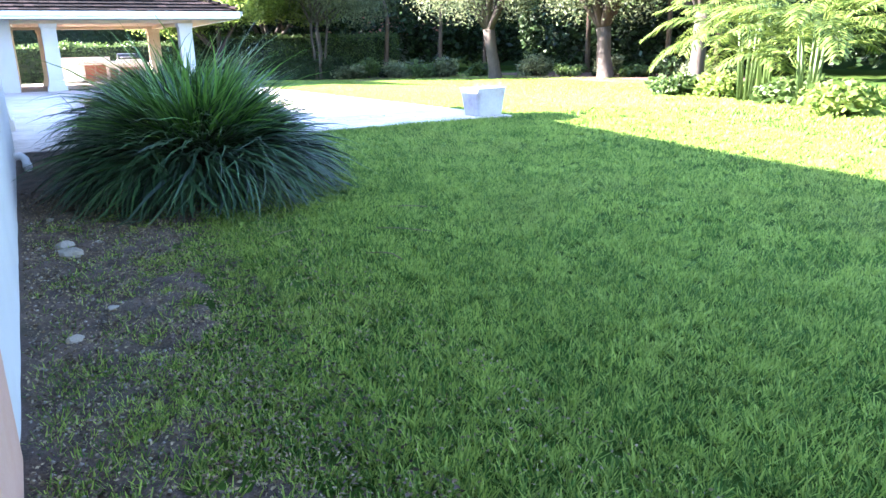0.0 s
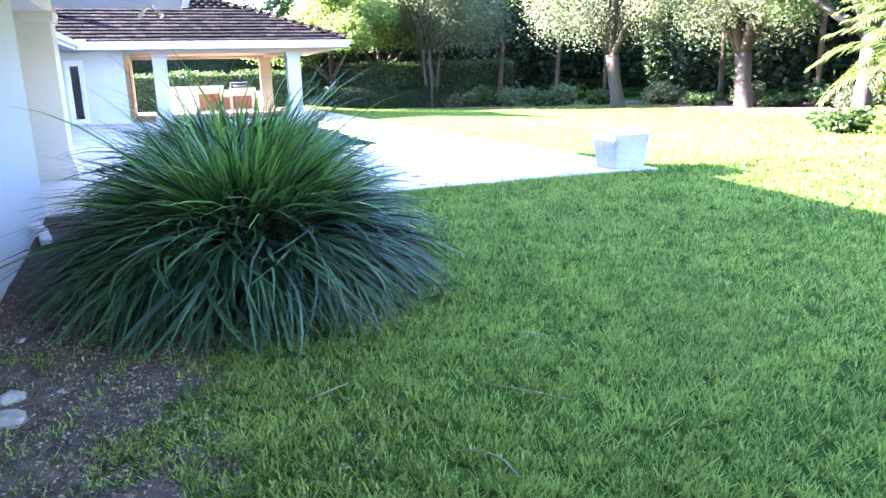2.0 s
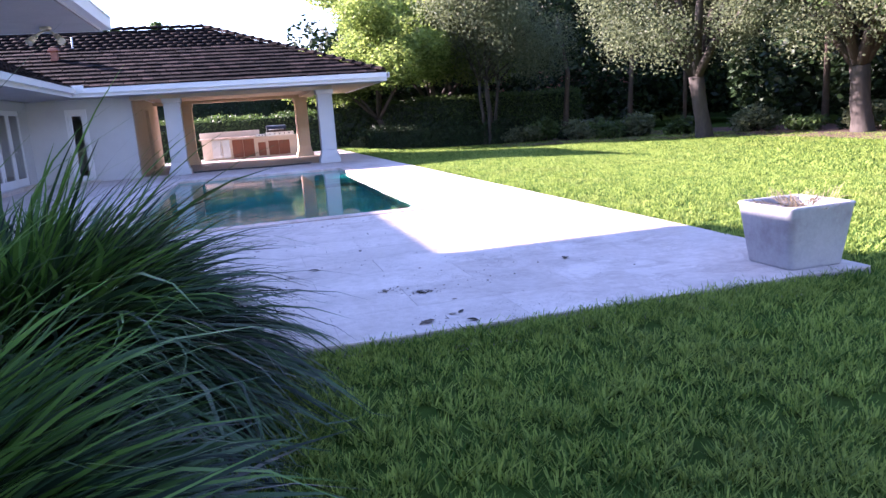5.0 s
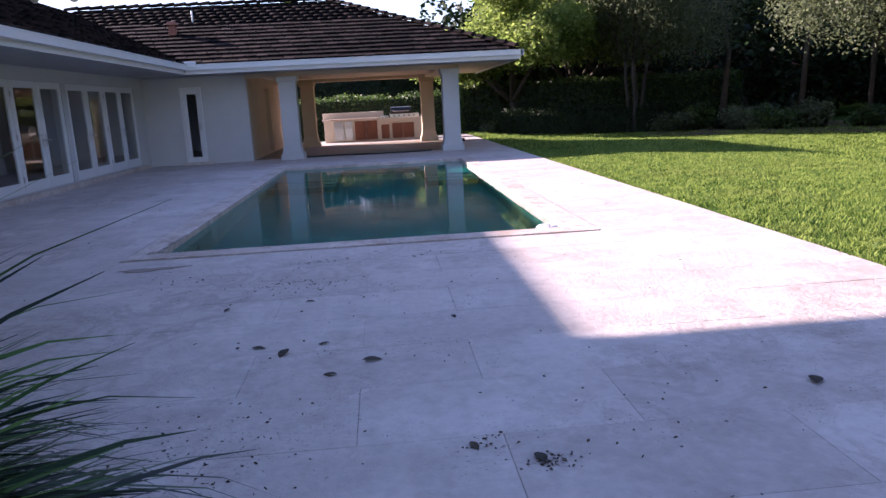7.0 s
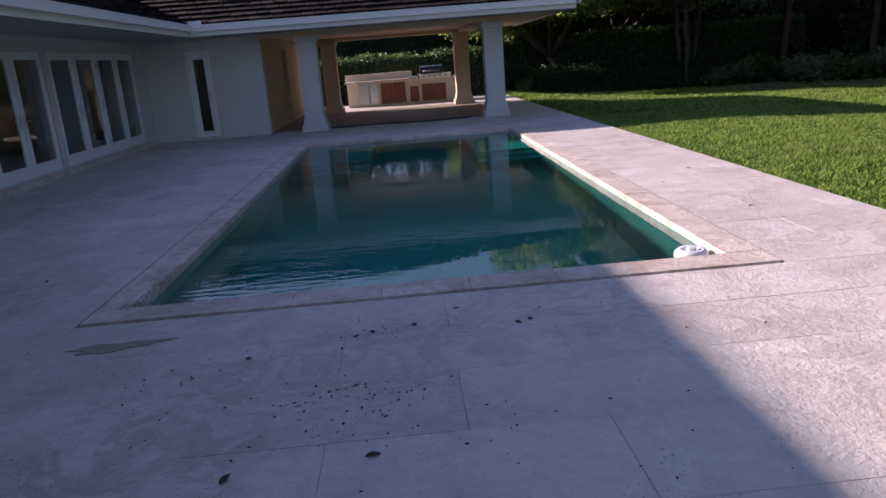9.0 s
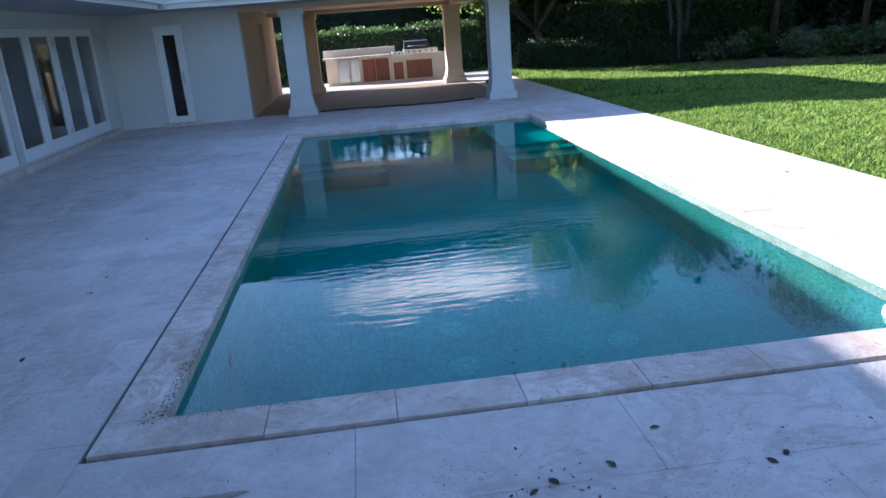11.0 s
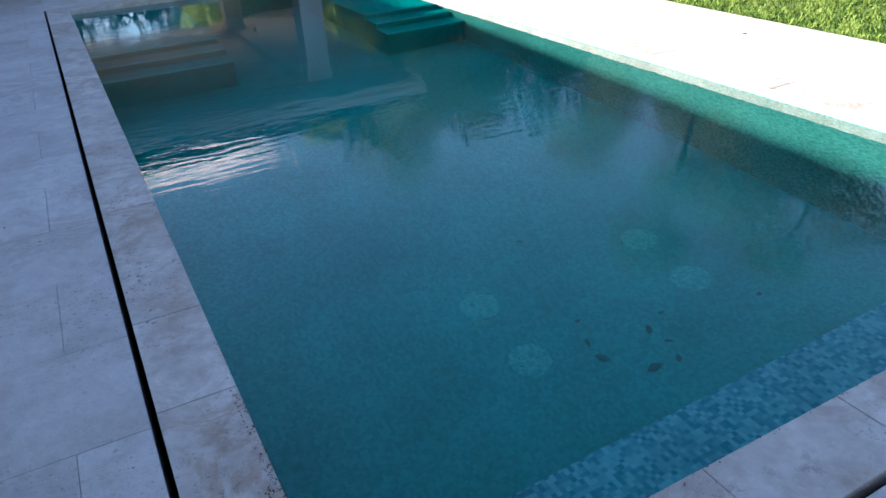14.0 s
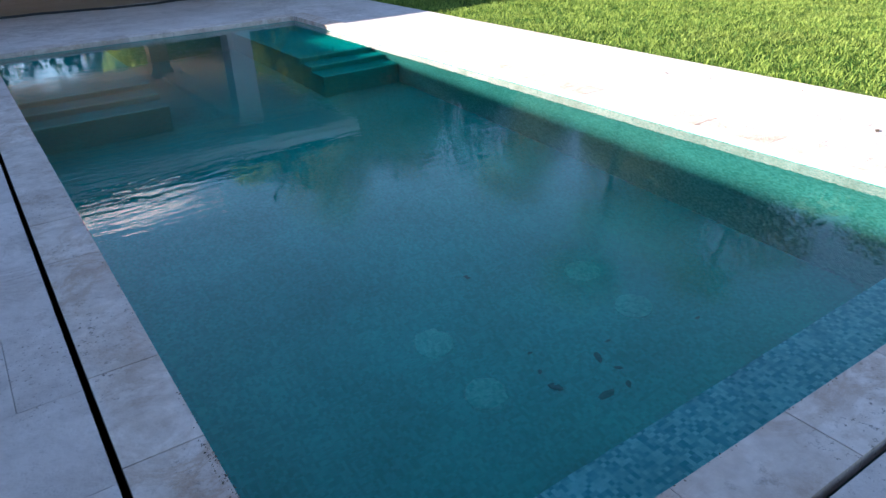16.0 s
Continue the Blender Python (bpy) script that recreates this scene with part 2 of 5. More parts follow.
M_WOOD = material("red-brown wood", (0.12, 0.035, 0.015), (0.26, 0.085, 0.035), 0.5, 3, 30, 0.1, stretch=(1, 1, 0.15))
M_BLACK = material("black enamel", (0.015, 0.015, 0.016), (0.03, 0.03, 0.031), 0.3, 4, 40, 0.05)
M_POT = material("weathered concrete", (0.27, 0.27, 0.29), (0.46, 0.46, 0.47), 0.75, 2.5, 30, 0.2, 50, (0.2, 0.15, 0.15), 2.2, 0.6)
M_ROCK = material("pale limestone", (0.17, 0.15, 0.125), (0.31, 0.28, 0.245), 0.9, 6, 40, 0.5)
M_DEAD = material("dead leaf", (0.025, 0.018, 0.012), (0.09, 0.06, 0.035), 0.8, 8, 50, 0.3, per_piece=0.5, island=0.5)
M_SODDEN = material("sodden leaf", (0.004, 0.1, 0.095), (0.01, 0.17, 0.16), 0.8, 8, 50, 0.2, spec=0.05)
M_STRAW = material("dry straw", (0.13, 0.1, 0.055), (0.28, 0.22, 0.13), 0.8, 5, 40, 0.1, island=0.5)
M_RUBBER = material("black rubber", (0.012, 0.012, 0.012), (0.03, 0.03, 0.03), 0.6, 8, 50, 0.1)
M_DIRT = material("dried dirt", (0.24, 0.18, 0.14), (0.38, 0.31, 0.26), 0.9, 5, 40, 0.2)
M_CLAY = material("terracotta tile", (0.24, 0.08, 0.05), (0.4, 0.16, 0.1), 0.8, 3, 20, 0.3)


def glass(name, tint, rough=0.0):
    m = bpy.data.materials.new(name)
    m.use_nodes = True
    b = m.node_tree.nodes["Principled BSDF"]
    b.inputs["Base Color"].default_value = (*tint, 1)
    b.inputs["Roughness"].default_value, b.inputs["Transmission Weight"].default_value, b.inputs["IOR"].default_value = rough, 1.0, 1.45
    return m


M_GLASS = glass("window glass", (0.86, 0.9, 0.9))


def mosaic(name, low, high):
    """Small square glass tiles: each cell its own blue-green, with pale joints."""
    m = bpy.data.materials.new(name)
    m.use_nodes = True
    N, L = m.node_tree.nodes, m.node_tree.links
    b = N["Principled BSDF"]
    tc = N.new("ShaderNodeTexCoord")
    sc = N.new("ShaderNodeVectorMath")
    sc.operation = "SCALE"
    sc.inputs["Scale"].default_value = 1 / 0.02
    L.new(tc.outputs["Object"], sc.inputs[0])
    off = N.new("ShaderNodeVectorMath")
    off.inputs[1].default_value = (0.37, 0.41, 0.33)
    L.new(sc.outputs[0], off.inputs[0])
    fl = N.new("ShaderNodeVectorMath")
    fl.operation = "FLOOR"
    L.new(off.outputs[0], fl.inputs[0])
    wn_ = N.new("ShaderNodeTexWhiteNoise")
    L.new(fl.outputs[0], wn_.inputs["Vector"])
    cr = N.new("ShaderNodeValToRGB")
    cr.color_ramp.elements[0].color, cr.color_ramp.elements[1].color = (*low, 1), (*high, 1)
    L.new(wn_.outputs["Value"], cr.inputs[0])
    big = N.new("ShaderNodeTexNoise")
    big.inputs["Scale"].default_value, big.inputs["Detail"].default_value = 1.3, 5
    L.new(tc.outputs["Object"], big.inputs["Vector"])
    mx = N.new("ShaderNodeMix")
    mx.data_type, mx.blend_type = "RGBA", "MULTIPLY"
    mx.inputs["Factor"].default_value = 0.5
    L.new(cr.outputs[0], mx.inputs[6]), L.new(big.outputs[0], mx.inputs[7])
    L.new(mx.outputs[2], b.inputs["Base Color"])
    b.inputs["Roughness"].default_value = 0.5
    b.inputs["Specular IOR Level"].default_value = 0.06
    return m


M_MOSAIC = mosaic("blue-green mosaic", (0.006, 0.35, 0.32), (0.02, 0.46, 0.43))
# wall tiles paler than the floor's: sunlight in shallow water put into the colour
M_MOSAIC_WALL = mosaic("lit-band grey-green mosaic", (0.14, 0.4, 0.34), (0.32, 0.62, 0.55))
M_MOSAIC_MID = mosaic("soft green mosaic", (0.03, 0.44, 0.39), (0.1, 0.6, 0.54))
# ledge tiles lightened for the thinner water that dims them less
M_MOSAIC_SHALLOW = mosaic("shallow-water blue-green mosaic", (0.04, 0.28, 0.33), (0.3, 0.58, 0.64))


def water_material():
    m = bpy.data.materials.new("pool water")
    m.use_nodes = True
    N, L = m.node_tree.nodes, m.node_tree.links
    b = N["Principled BSDF"]
    b.inputs["Base Color"].default_value = (0.36, 0.97, 0.95, 1)
    b.inputs["Roughness"].default_value, b.inputs["Transmission Weight"].default_value, b.inputs["IOR"].default_value = 0.0, 1.0, 1.33
    tc = N.new("ShaderNodeTexCoord")
    mp = N.new("ShaderNodeMapping")
    mp.inputs["Scale"].default_value = (1.0, 4.5, 1.0)
    mp.inputs["Rotation"].default_value = (0, 0, radians(-12))
    L.new(tc.outputs["Object"], mp.inputs[0])
    n1 = N.new("ShaderNodeTexNoise")
    n1.inputs["Scale"].default_value, n1.inputs["Detail"].default_value = 3.0, 2
    n2 = N.new("ShaderNodeTexNoise")
    n2.inputs["Scale"].default_value = 0.45
    L.new(mp.outputs[0], n1.inputs["Vector"]), L.new(tc.outputs["Object"], n2.inputs["Vector"])
    calm = N.new("ShaderNodeMapRange")
    calm.inputs["From Min"].default_value, calm.inputs["From Max"].default_value = 0.4, 0.62
    calm.inputs["To Min"].default_value = 0.12
    L.new(n2.outputs[0], calm.inputs["Value"])
    ad = N.new("ShaderNodeMath")
    ad.operation = "MULTIPLY"
    L.new(n1.outputs[0], ad.inputs[0]), L.new(calm.outputs[0], ad.inputs[1])
    bp = N.new("ShaderNodeBump")
    bp.inputs["Strength"].default_value, bp.inputs["Distance"].default_value = 0.1, 0.02
    L.new(ad.outputs[0], bp.inputs["Height"]), L.new(bp.outputs[0], b.inputs["Normal"])
    return m


M_WATER = water_material()

# ---- ground ----
PX0, PX1, PY0, PY1 = 0.0, 4.21, 16.485, 26.45         # pool, inner edges
COP, GAP = 0.28, 0.026
TX0, TX1, TY0, TY1 = -4.2, 6.0, 10.7, 40.2         # terrace


def smooth(e0, e1, v):
    t = np.clip((v - e0) / (e1 - e0), 0, 1)
    return t * t * (3 - 2 * t)


def lawn_z(x, y):
    """Height of the lawn: it falls away in front of the terrace and towards the trees."""
    x, y = np.asarray(x, float), np.asarray(y, float)
    drop = 0.52 * np.clip((10.8 - y) / 6.5, 0, 1) ** 0.8 * (1 - 0.5 * smooth(9, 16, x))
    far = 0.2 * smooth(7, 15, x) * smooth(4, 11, y)
    deep = 0.26 * np.maximum(smooth(8, 20, x) * smooth(2, 12, y), smooth(27, 38, y) * smooth(5.9, 9, x))
    return -0.03 - drop - far - deep + 0.012 * np.sin(1.7 * x + 0.6) * np.sin(1.3 * y)


def build_ground():
    xs = np.unique(np.concatenate([np.linspace(-400, -20, 12), np.linspace(-20, 40, 121), np.linspace(40, 500, 14)]))
    ys = np.unique(np.concatenate([np.linspace(-300, -10, 10), np.linspace(-10, 60, 141), np.linspace(60, 700, 16)]))
    X, Y = np.meshgrid(xs, ys)
    Z = lawn_z(X, Y)
    under = (X > TX0 - 0.3) & (X < TX1 - 0.15) & (Y > TY0 + 0.15) & (Y < TY1)
    Z = np.where(under, -0.3, Z)
    pool = (X > PX0 - 0.6) & (X < PX1 + 0.6) & (Y > PY0 - 0.6) & (Y < PY1 + 0.6)
    Z = np.where(pool, -2.4, Z)
    V = np.stack([X, Y, Z], -1).reshape(-1, 3)
    n, m = len(ys), len(xs)
    i = (np.arange(n - 1)[:, None] * m + np.arange(m - 1)).ravel()
    F = np.stack([i, i + 1, i + m + 1, i + m], -1)
    tagged(new("ground", np_mesh("ground", V, F, M_TURF, True)), "green lawn ground with thin brown patches", "lawn", kind="structure")


build_ground()

# ---- terrace bed, pool shell, water ----
bm = bm_new()
gx0, gx1, gy0, gy1 = PX0 - COP - GAP, PX1 + COP, PY0 - COP - GAP, PY1 + COP
for r in ((TX0, gx0, 10.85, TY1), (gx1, TX1, TY0, TY1), (gx0, gx1, TY0, gy0), (gx0, gx1, gy1, TY1)):
    x0, x1, y0, y1 = r
    box(bm, x0, x1, y0, y1, -0.28, -0.012)
TERRACE = tagged(new("pavement", finish(bm, "pavement", M_GROUT)), "pale pinkish travertine pool terrace with stains and fine joints", "terrace", kind="structure")

FLOOR_Z, WATER_Z = -1.6, -0.058
bm = bm_new()
for r in ((PX0 - 0.25, PX0, PY0 - 0.25, PY1 + 0.25), (PX1, PX1 + 0.25, PY0 - 0.25, PY1 + 0.25), (PX0, PX1, PY0 - 0.25, PY0), (PX0, PX1, PY1, PY1 + 0.25)):
    box(bm, *r, FLOOR_Z - 0.2, -0.052)
POOL = thing("swimming_pool", "rectangular swimming pool lined with blue-green mosaic tiles", "pool", kind="structure", bm=bm, material=M_MOSAIC_WALL)
bm = bm_new()
box(bm, PX0, PX1, PY0, PY1, FLOOR_Z - 0.2, FLOOR_Z)
part("pool_floor", bm, M_MOSAIC, POOL, "blue-green mosaic pool floor")
# ledge: its brighter look in shallow water is put into the tile colour
bm = bm_new()
box(bm, PX0, PX1, PY0, PY0 + 0.46, FLOOR_Z, -0.48)
part("ledge", bm, M_MOSAIC_SHALLOW, POOL, "narrow mosaic ledge under the water, paled for its shallow depth", 0.006)
for x0, x1 in ((PX0, 1.36), (3.17, PX1)):
    for k in range(3):
        bm = bm_new()
        box(bm, x0, x1, 23.95 - 0.33 * k, PY1 if k == 0 else 24.28 - 0.33 * k, FLOOR_Z, -0.3 - 0.23 * k)
        step = part("step", bm, M_MOSAIC, POOL, "mosaic pool step", 0.01)
        bm = bm_new()
        box(bm, x0 + 0.004, x1 - 0.004, 23.935 - 0.33 * k, 24.0 - 0.33 * k, -0.34 - 0.23 * k, -0.296 - 0.23 * k)
        part("nosing", bm, M_MOSAIC_MID, step, "paler mosaic nosing", 0.006)
for cx, cy in ((1.66, 18.71), (1.66, 18.16), (2.95, 18.7), (2.93, 18.19)):
    bm = bm_new()
    disc(bm, cx, cy, FLOOR_Z, FLOOR_Z + 0.008, 0.13, r1=0.122)
    for q in range(6):
        disc(bm, cx + 0.065 * math.cos(q * 1.047), cy + 0.065 * math.sin(q * 1.047), FLOOR_Z + 0.008, FLOOR_Z + 0.012, 0.026, 10)
    part("drain_cover", bm, M_MOSAIC_MID, POOL, "round pale drain cover on the pool floor")

bm = bm_new()
rim = [(0.05 * math.cos(2 * math.pi * q / 20), 0.12 * math.sin(2 * math.pi * q / 20)) for q in range(20)]
lo, hi = [bm.verts.new((PX0 - 0.004, 17.95 + u, -0.88 + v)) for u, v in rim], [bm.verts.new((PX0 + 0.012, 17.95 + 0.85 * u, -0.88 + 0.92 * v)) for u, v in rim]
bm.faces.new(hi)
for q in range(20):
    bm.faces.new((lo[q], lo[(q + 1) % 20], hi[(q + 1) % 20], hi[q]))
part("wall_fitting", bm, M_BLACK, POOL, "dark oval fitting on the pool wall")

WATER = tagged(new("water", np_mesh("water", np.array([(PX0, PY0, WATER_Z), (PX1, PY0, WATER_Z), (PX1, PY1, WATER_Z), (PX0, PY1, WATER_Z)]), np.array([[0, 1, 2, 3]]), M_WATER)),
               "still blue-green pool water with faint ripples", "water", kind="structure")
WATER.cycles.is_caustics_caster = True
for ob in [POOL] + list(POOL.children):
    ob.cycles.is_caustics_receiver = True

# ---- house ----
WALL_T = 0.22


def wall_x(name, x0, x1, y0, y1, z0, z1, holes, mat, label):
    """A wall along y between x0 and x1, with holes (ya, yb, za, zb) cut through."""
    bm = bm_new()
    cuts = sorted(holes)
    y = y0
    for ya, yb, za, zb in cuts:
        if ya > y:
            box(bm, x0, x1, y, ya, z0, z1)
        if za > z0:
            box(bm, x0, x1, ya, yb, z0, za)
        if zb < z1:
            box(bm, x0, x1, ya, yb, zb, z1)
        y = yb
    if y < y1:
        box(bm, x0, x1, y, y1, z0, z1)
    return tagged(new(name, finish(bm, name, mat)), label, "wall", kind="structure")


def wall_y(name, x0, x1, y0, y1, z0, z1, holes, mat, label):
    bm = bm_new()
    x = x0
    for xa, xb, za, zb in sorted(holes):
        if xa > x:
            box(bm, x, xa, y0, y1, z0, z1)
        if za > z0:
            box(bm, xa, xb, y0, y1, z0, za)
        if zb < z1:
            box(bm, xa, xb, y0, y1, zb, z1)
        x = xb
    if x < x1:
        box(bm, x, x1, y0, y1, z0, z1)
    return tagged(new(name, finish(bm, name, mat)), label, "wall", kind="structure")


DX = -4.2
WX = -1.38                                             # face of the near wing
SOF = 2.42                                             # underside of the eaves
# near wing, beside the lawn
wall_x("wall_east", WX - WALL_T, WX, -6.0, 10.85, -0.8, SOF, [(4.9, 7.1, 0.86, 2.25)], M_STUCCO, "smooth white stucco house wall along a soil bed")
wall_y("wall_wing_end", DX, WX - WALL_T, 10.63, 10.85, -0.8, SOF, [], M_STUCCO, "white stucco end wall of the wing")
# wing with the glazed doors
DOORS = [(20.66, 24.85), (25.05, 29.24)]
wall_x("wall_terrace", DX - WALL_T, DX, 10.63, 30.0, -0.3, SOF, [(a, b, 0.12, 2.16) for a, b in DOORS], M_STUCCO, "white stucco wall with glazed doors onto the terrace")
DY = 30.0
wall_y("wall_corner", DX - WALL_T, -1.36, DY, DY + WALL_T, -0.3, SOF, [(-3.2, -2.62, 0.06, 2.14)], M_STUCCO, "white stucco wall with a narrow glazed door")
wall_x("wall_porch", -1.36 - WALL_T, -1.36, DY + WALL_T, 37.0, -0.3, 2.62, [(33.2, 34.1, 0.06, 2.1)], M_BOUNCE_TAN, "stucco side wall of the covered porch, tan for bounced light")
# closing walls, never seen from outside
bm = bm_new()
box(bm, -12.0, -11.8, -6.0, 38.0, -0.8, SOF)
box(bm, -11.8, -1.58, 37.0, 37.2, -0.8, SOF)
box(bm, -11.8, WX - WALL_T, -6.2, -6.0, -0.8, SOF)
tagged(new("wall_back", finish(bm, "wall_back", M_STUCCO)), "white stucco back walls of the house", "wall", kind="structure")
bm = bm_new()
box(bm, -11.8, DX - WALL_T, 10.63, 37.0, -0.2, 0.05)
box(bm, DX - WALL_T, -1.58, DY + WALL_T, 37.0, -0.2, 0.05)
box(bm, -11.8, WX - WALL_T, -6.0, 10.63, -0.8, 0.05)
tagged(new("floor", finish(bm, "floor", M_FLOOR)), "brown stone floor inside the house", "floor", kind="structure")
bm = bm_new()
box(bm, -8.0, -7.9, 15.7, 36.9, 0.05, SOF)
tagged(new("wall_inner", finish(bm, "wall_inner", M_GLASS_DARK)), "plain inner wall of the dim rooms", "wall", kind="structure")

bm = bm_new()
box(bm, WX, WX + 0.012, -6.0, 3.75, -0.8, 0.0)
tagged(new("baseboard", finish(bm, "baseboard", M_FOOT, 0.003)), "rust-stained white stucco wall foot", "trim", kind="structure")
# stone sill under the glazed doors
bm = bm_new()
box(bm, DX, DX + 0.12, 20.5, 29.5, -0.03, 0.1)
tagged(new("baseboard_doors", finish(bm, "baseboard_doors", M_COPING, 0.012)), "stone sill under the glazed doors", "sill", kind="structure")


def window_near():
    y0, y1, z0, z1 = 4.9, 7.1, 0.86, 2.25
    w = thing("window_1", "white-framed window with cream trim in the white wall", "window", kind="structure")
    for a in ((y0 - 0.16, y0), (y1, y1 + 0.42)):
        bm = bm_new()
        box(bm, WX, WX + 0.05, a[0], a[1], z0 - 0.1, z1 + 0.1)
        part("trim_board", bm, M_CREAM, w, "cream trim board", 0.008)
    bm = bm_new()
    box(bm, WX, WX + 0.045, y0 - 0.16, y1 + 0.16, z0 - 0.1, z0 - 0.002)
    part("window_sill", bm, M_WHITE, w, "white sill", 0.01)
    for r in ((y0, y0 + 0.07, z0, z1), (y1 - 0.07, y1, z0, z1), (y0 + 0.07, y1 - 0.07, z0, z0 + 0.07), (y0 + 0.07, y1 - 0.07, z1 - 0.07, z1), ((y0 + y1) / 2 - 0.035, (y0 + y1) / 2 + 0.035, z0 + 0.07, z1 - 0.07)):
        bm = bm_new()
        box(bm, WX - 0.14, WX - 0.06, *r)
        part("window_frame", bm, M_WHITE, w, "", 0.006)
    for a, b in ((y0 + 0.07, (y0 + y1) / 2 - 0.035), ((y0 + y1) / 2 + 0.035, y1 - 0.07)):
        bm = bm_new()
        box(bm, WX - 0.105, WX - 0.097, a, b, z0 + 0.07, z1 - 0.07)
        part("pane", bm, M_GLASS, w).visible_shadow = False


window_near()


def leaf_door(name, n, a, b, z0, z1, along, face, sign, handle_side, label):
    """A glazed door leaf between a and b along one axis, its outer face set back from the wall's."""
    d = thing(name, label, "door", kind="structure", group="glazed terrace doors" if along == "y" else "")

    def slab(bm, u0, u1, w0, w1, t0, t1):
        if along == "y":
            box(bm, min(face + sign * t0, face + sign * t1), max(face + sign * t0, face + sign * t1), u0, u1, w0, w1)
        else:
            box(bm, u0, u1, min(face + sign * t0, face + sign * t1), max(face + sign * t0, face + sign * t1), w0, w1)

    st, bot = (0.135, 0.2) if along == "y" else (0.1, 0.14)
    for nm, r in (("stile", (a, a + st, z0, z1)), ("stile", (b - st, b, z0, z1)), ("rail", (a + st, b - st, z0, z0 + bot)), ("rail", (a + st, b - st, z1 - 0.13, z1))):
        bm = bm_new()
        slab(bm, *r, -0.02, -0.065)
        part(nm, bm, M_WHITE, d, "", 0.005)
    bm = bm_new()
    slab(bm, a + st, b - st, z0 + bot, z1 - 0.13, -0.04, -0.046)
    part("pane", bm, M_GLASS, d).visible_shadow = False
    for k in range(3):
        bm = bm_new()
        u = a if handle_side > 0 else b
        zz = z0 + 0.25 + k * (z1 - z0 - 0.5) / 2
        slab(bm, u - 0.012, u + 0.012, zz - 0.05, zz + 0.05, 0.0, -0.02)
        part("hinge", bm, M_STEEL, d, "small steel hinge")
    if handle_side:
        u = b - st / 2 if handle_side > 0 else a + st / 2
        bm = bm_new()
        slab(bm, u - 0.025, u + 0.025, 0.92, 1.16, -0.012, -0.02)
        plate = part("handle_plate", bm, M_STEEL, d, "brushed metal handle plate", 0.003)
        bm = bm_new()
        slab(bm, u - 0.012, u + 0.012, 1.03, 1.06, 0.04, -0.012)
        slab(bm, u - 0.012, u + (0.11 if handle_side < 0 else -0.11), 1.032, 1.056, 0.04, 0.022)
        part("lever", bm, M_STEEL, plate, "metal lever")
    return d


k = 1
for a, b in DOORS:
    w = (b - a) / 4
    for i in range(4):
        leaf_door("door_%d" % k, k, a + i * w + 0.006, a + (i + 1) * w - 0.006, 0.122, 2.158, "y", DX, 1, (1, -1, 1, -1)[i], "white-framed glazed terrace door, closed, with a dark room behind")
        k += 1
leaf_door("door_%d" % k, k, -3.14, -2.68, 0.062, 2.08, "x", DY, -1, 1, "narrow white glazed side door, closed")
bm = bm_new()
for r in ((-3.2, -3.14, 0.06, 2.14), (-2.68, -2.62, 0.06, 2.14), (-3.14, -2.68, 2.08, 2.14)):
    box(bm, r[0], r[1], DY - 0.03, DY + 0.12, r[2], r[3])
tagged(new("trim_door", finish(bm, "trim_door", M_WHITE, 0.004)), "white frame round the narrow side door", "trim", kind="structure")
bm = bm_new()
box(bm, -3.3, -2.5, DY - 0.16, DY - 0.002, -0.02, 0.05)
tagged(new("trim_sill", finish(bm, "trim_sill", M_COPING, 0.01)), "stone threshold of the side door", "sill", kind="structure")

# ---- roofs ----
EX = -2.65        # eave of the terrace wing
EY = 28.65        # front eave of the pavilion
EZ = 2.64         # where the tiles begin
TIPX, APX, RY, RZ, BY = 6.17, 0.85, 33.2, 4.70, 37.75
RX = EX - (RY - EY)
NX, NY = 0.28, 15.95   # eave corner of the near wing

bm = bm_new()
def deck(bm, pts, t=0.06):
    v = [bm.verts.new(p) for p in pts]
    w = [bm.verts.new((p[0], p[1], p[2] - t)) for p in pts]
    bm.faces.new(v), bm.faces.new(w[::-1])
    for i in range(len(v)):
        j = (i + 1) % len(v)
        bm.faces.new((v[i], w[i], w[j], v[j]))
deck(bm, [(EX, EY, EZ), (TIPX, EY, EZ), (APX, RY, RZ), (RX, RY, RZ)])
deck(bm, [(TIPX, EY, EZ), (TIPX, BY, EZ), (APX, RY, RZ)])
deck(bm, [(TIPX, BY, EZ), (-12.5, BY, EZ), (RX, RY, RZ), (APX, RY, RZ)])
deck(bm, [(EX, EY, EZ), (RX, RY, RZ), (RX, 14.0, RZ), (EX, 14.0, EZ)])
deck(bm, [(RX, RY, RZ), (-12.5, BY, EZ), (-12.5, 14.0, EZ), (RX, 14.0, RZ)])
ROOF = tagged(new("roof", finish(bm, "roof", M_TILE_ROOF)), "dark brown flat-tiled hipped roof of the house and pavilion", "roof", kind="structure")
bm = bm_new()
zr = EZ + 0.42 * 5.2
deck(bm, [(NX, -7.0, EZ), (NX, NY, EZ), (NX - 5.2, NY - 5.2, zr), (NX - 5.2, -7.0, zr)])
deck(bm, [(NX, NY, EZ), (-12.5, NY, EZ), (NX - 5.2, NY - 5.2, zr)])
deck(bm, [(NX - 5.2, -7.0, zr), (NX - 5.2, NY - 5.2, zr), (-12.5, NY, EZ), (-12.5, -7.0, EZ)])
tagged(new("roof_wing", finish(bm, "roof_wing", M_TILE_ROOF)), "dark tiled hipped roof of the near wing", "roof", kind="structure")

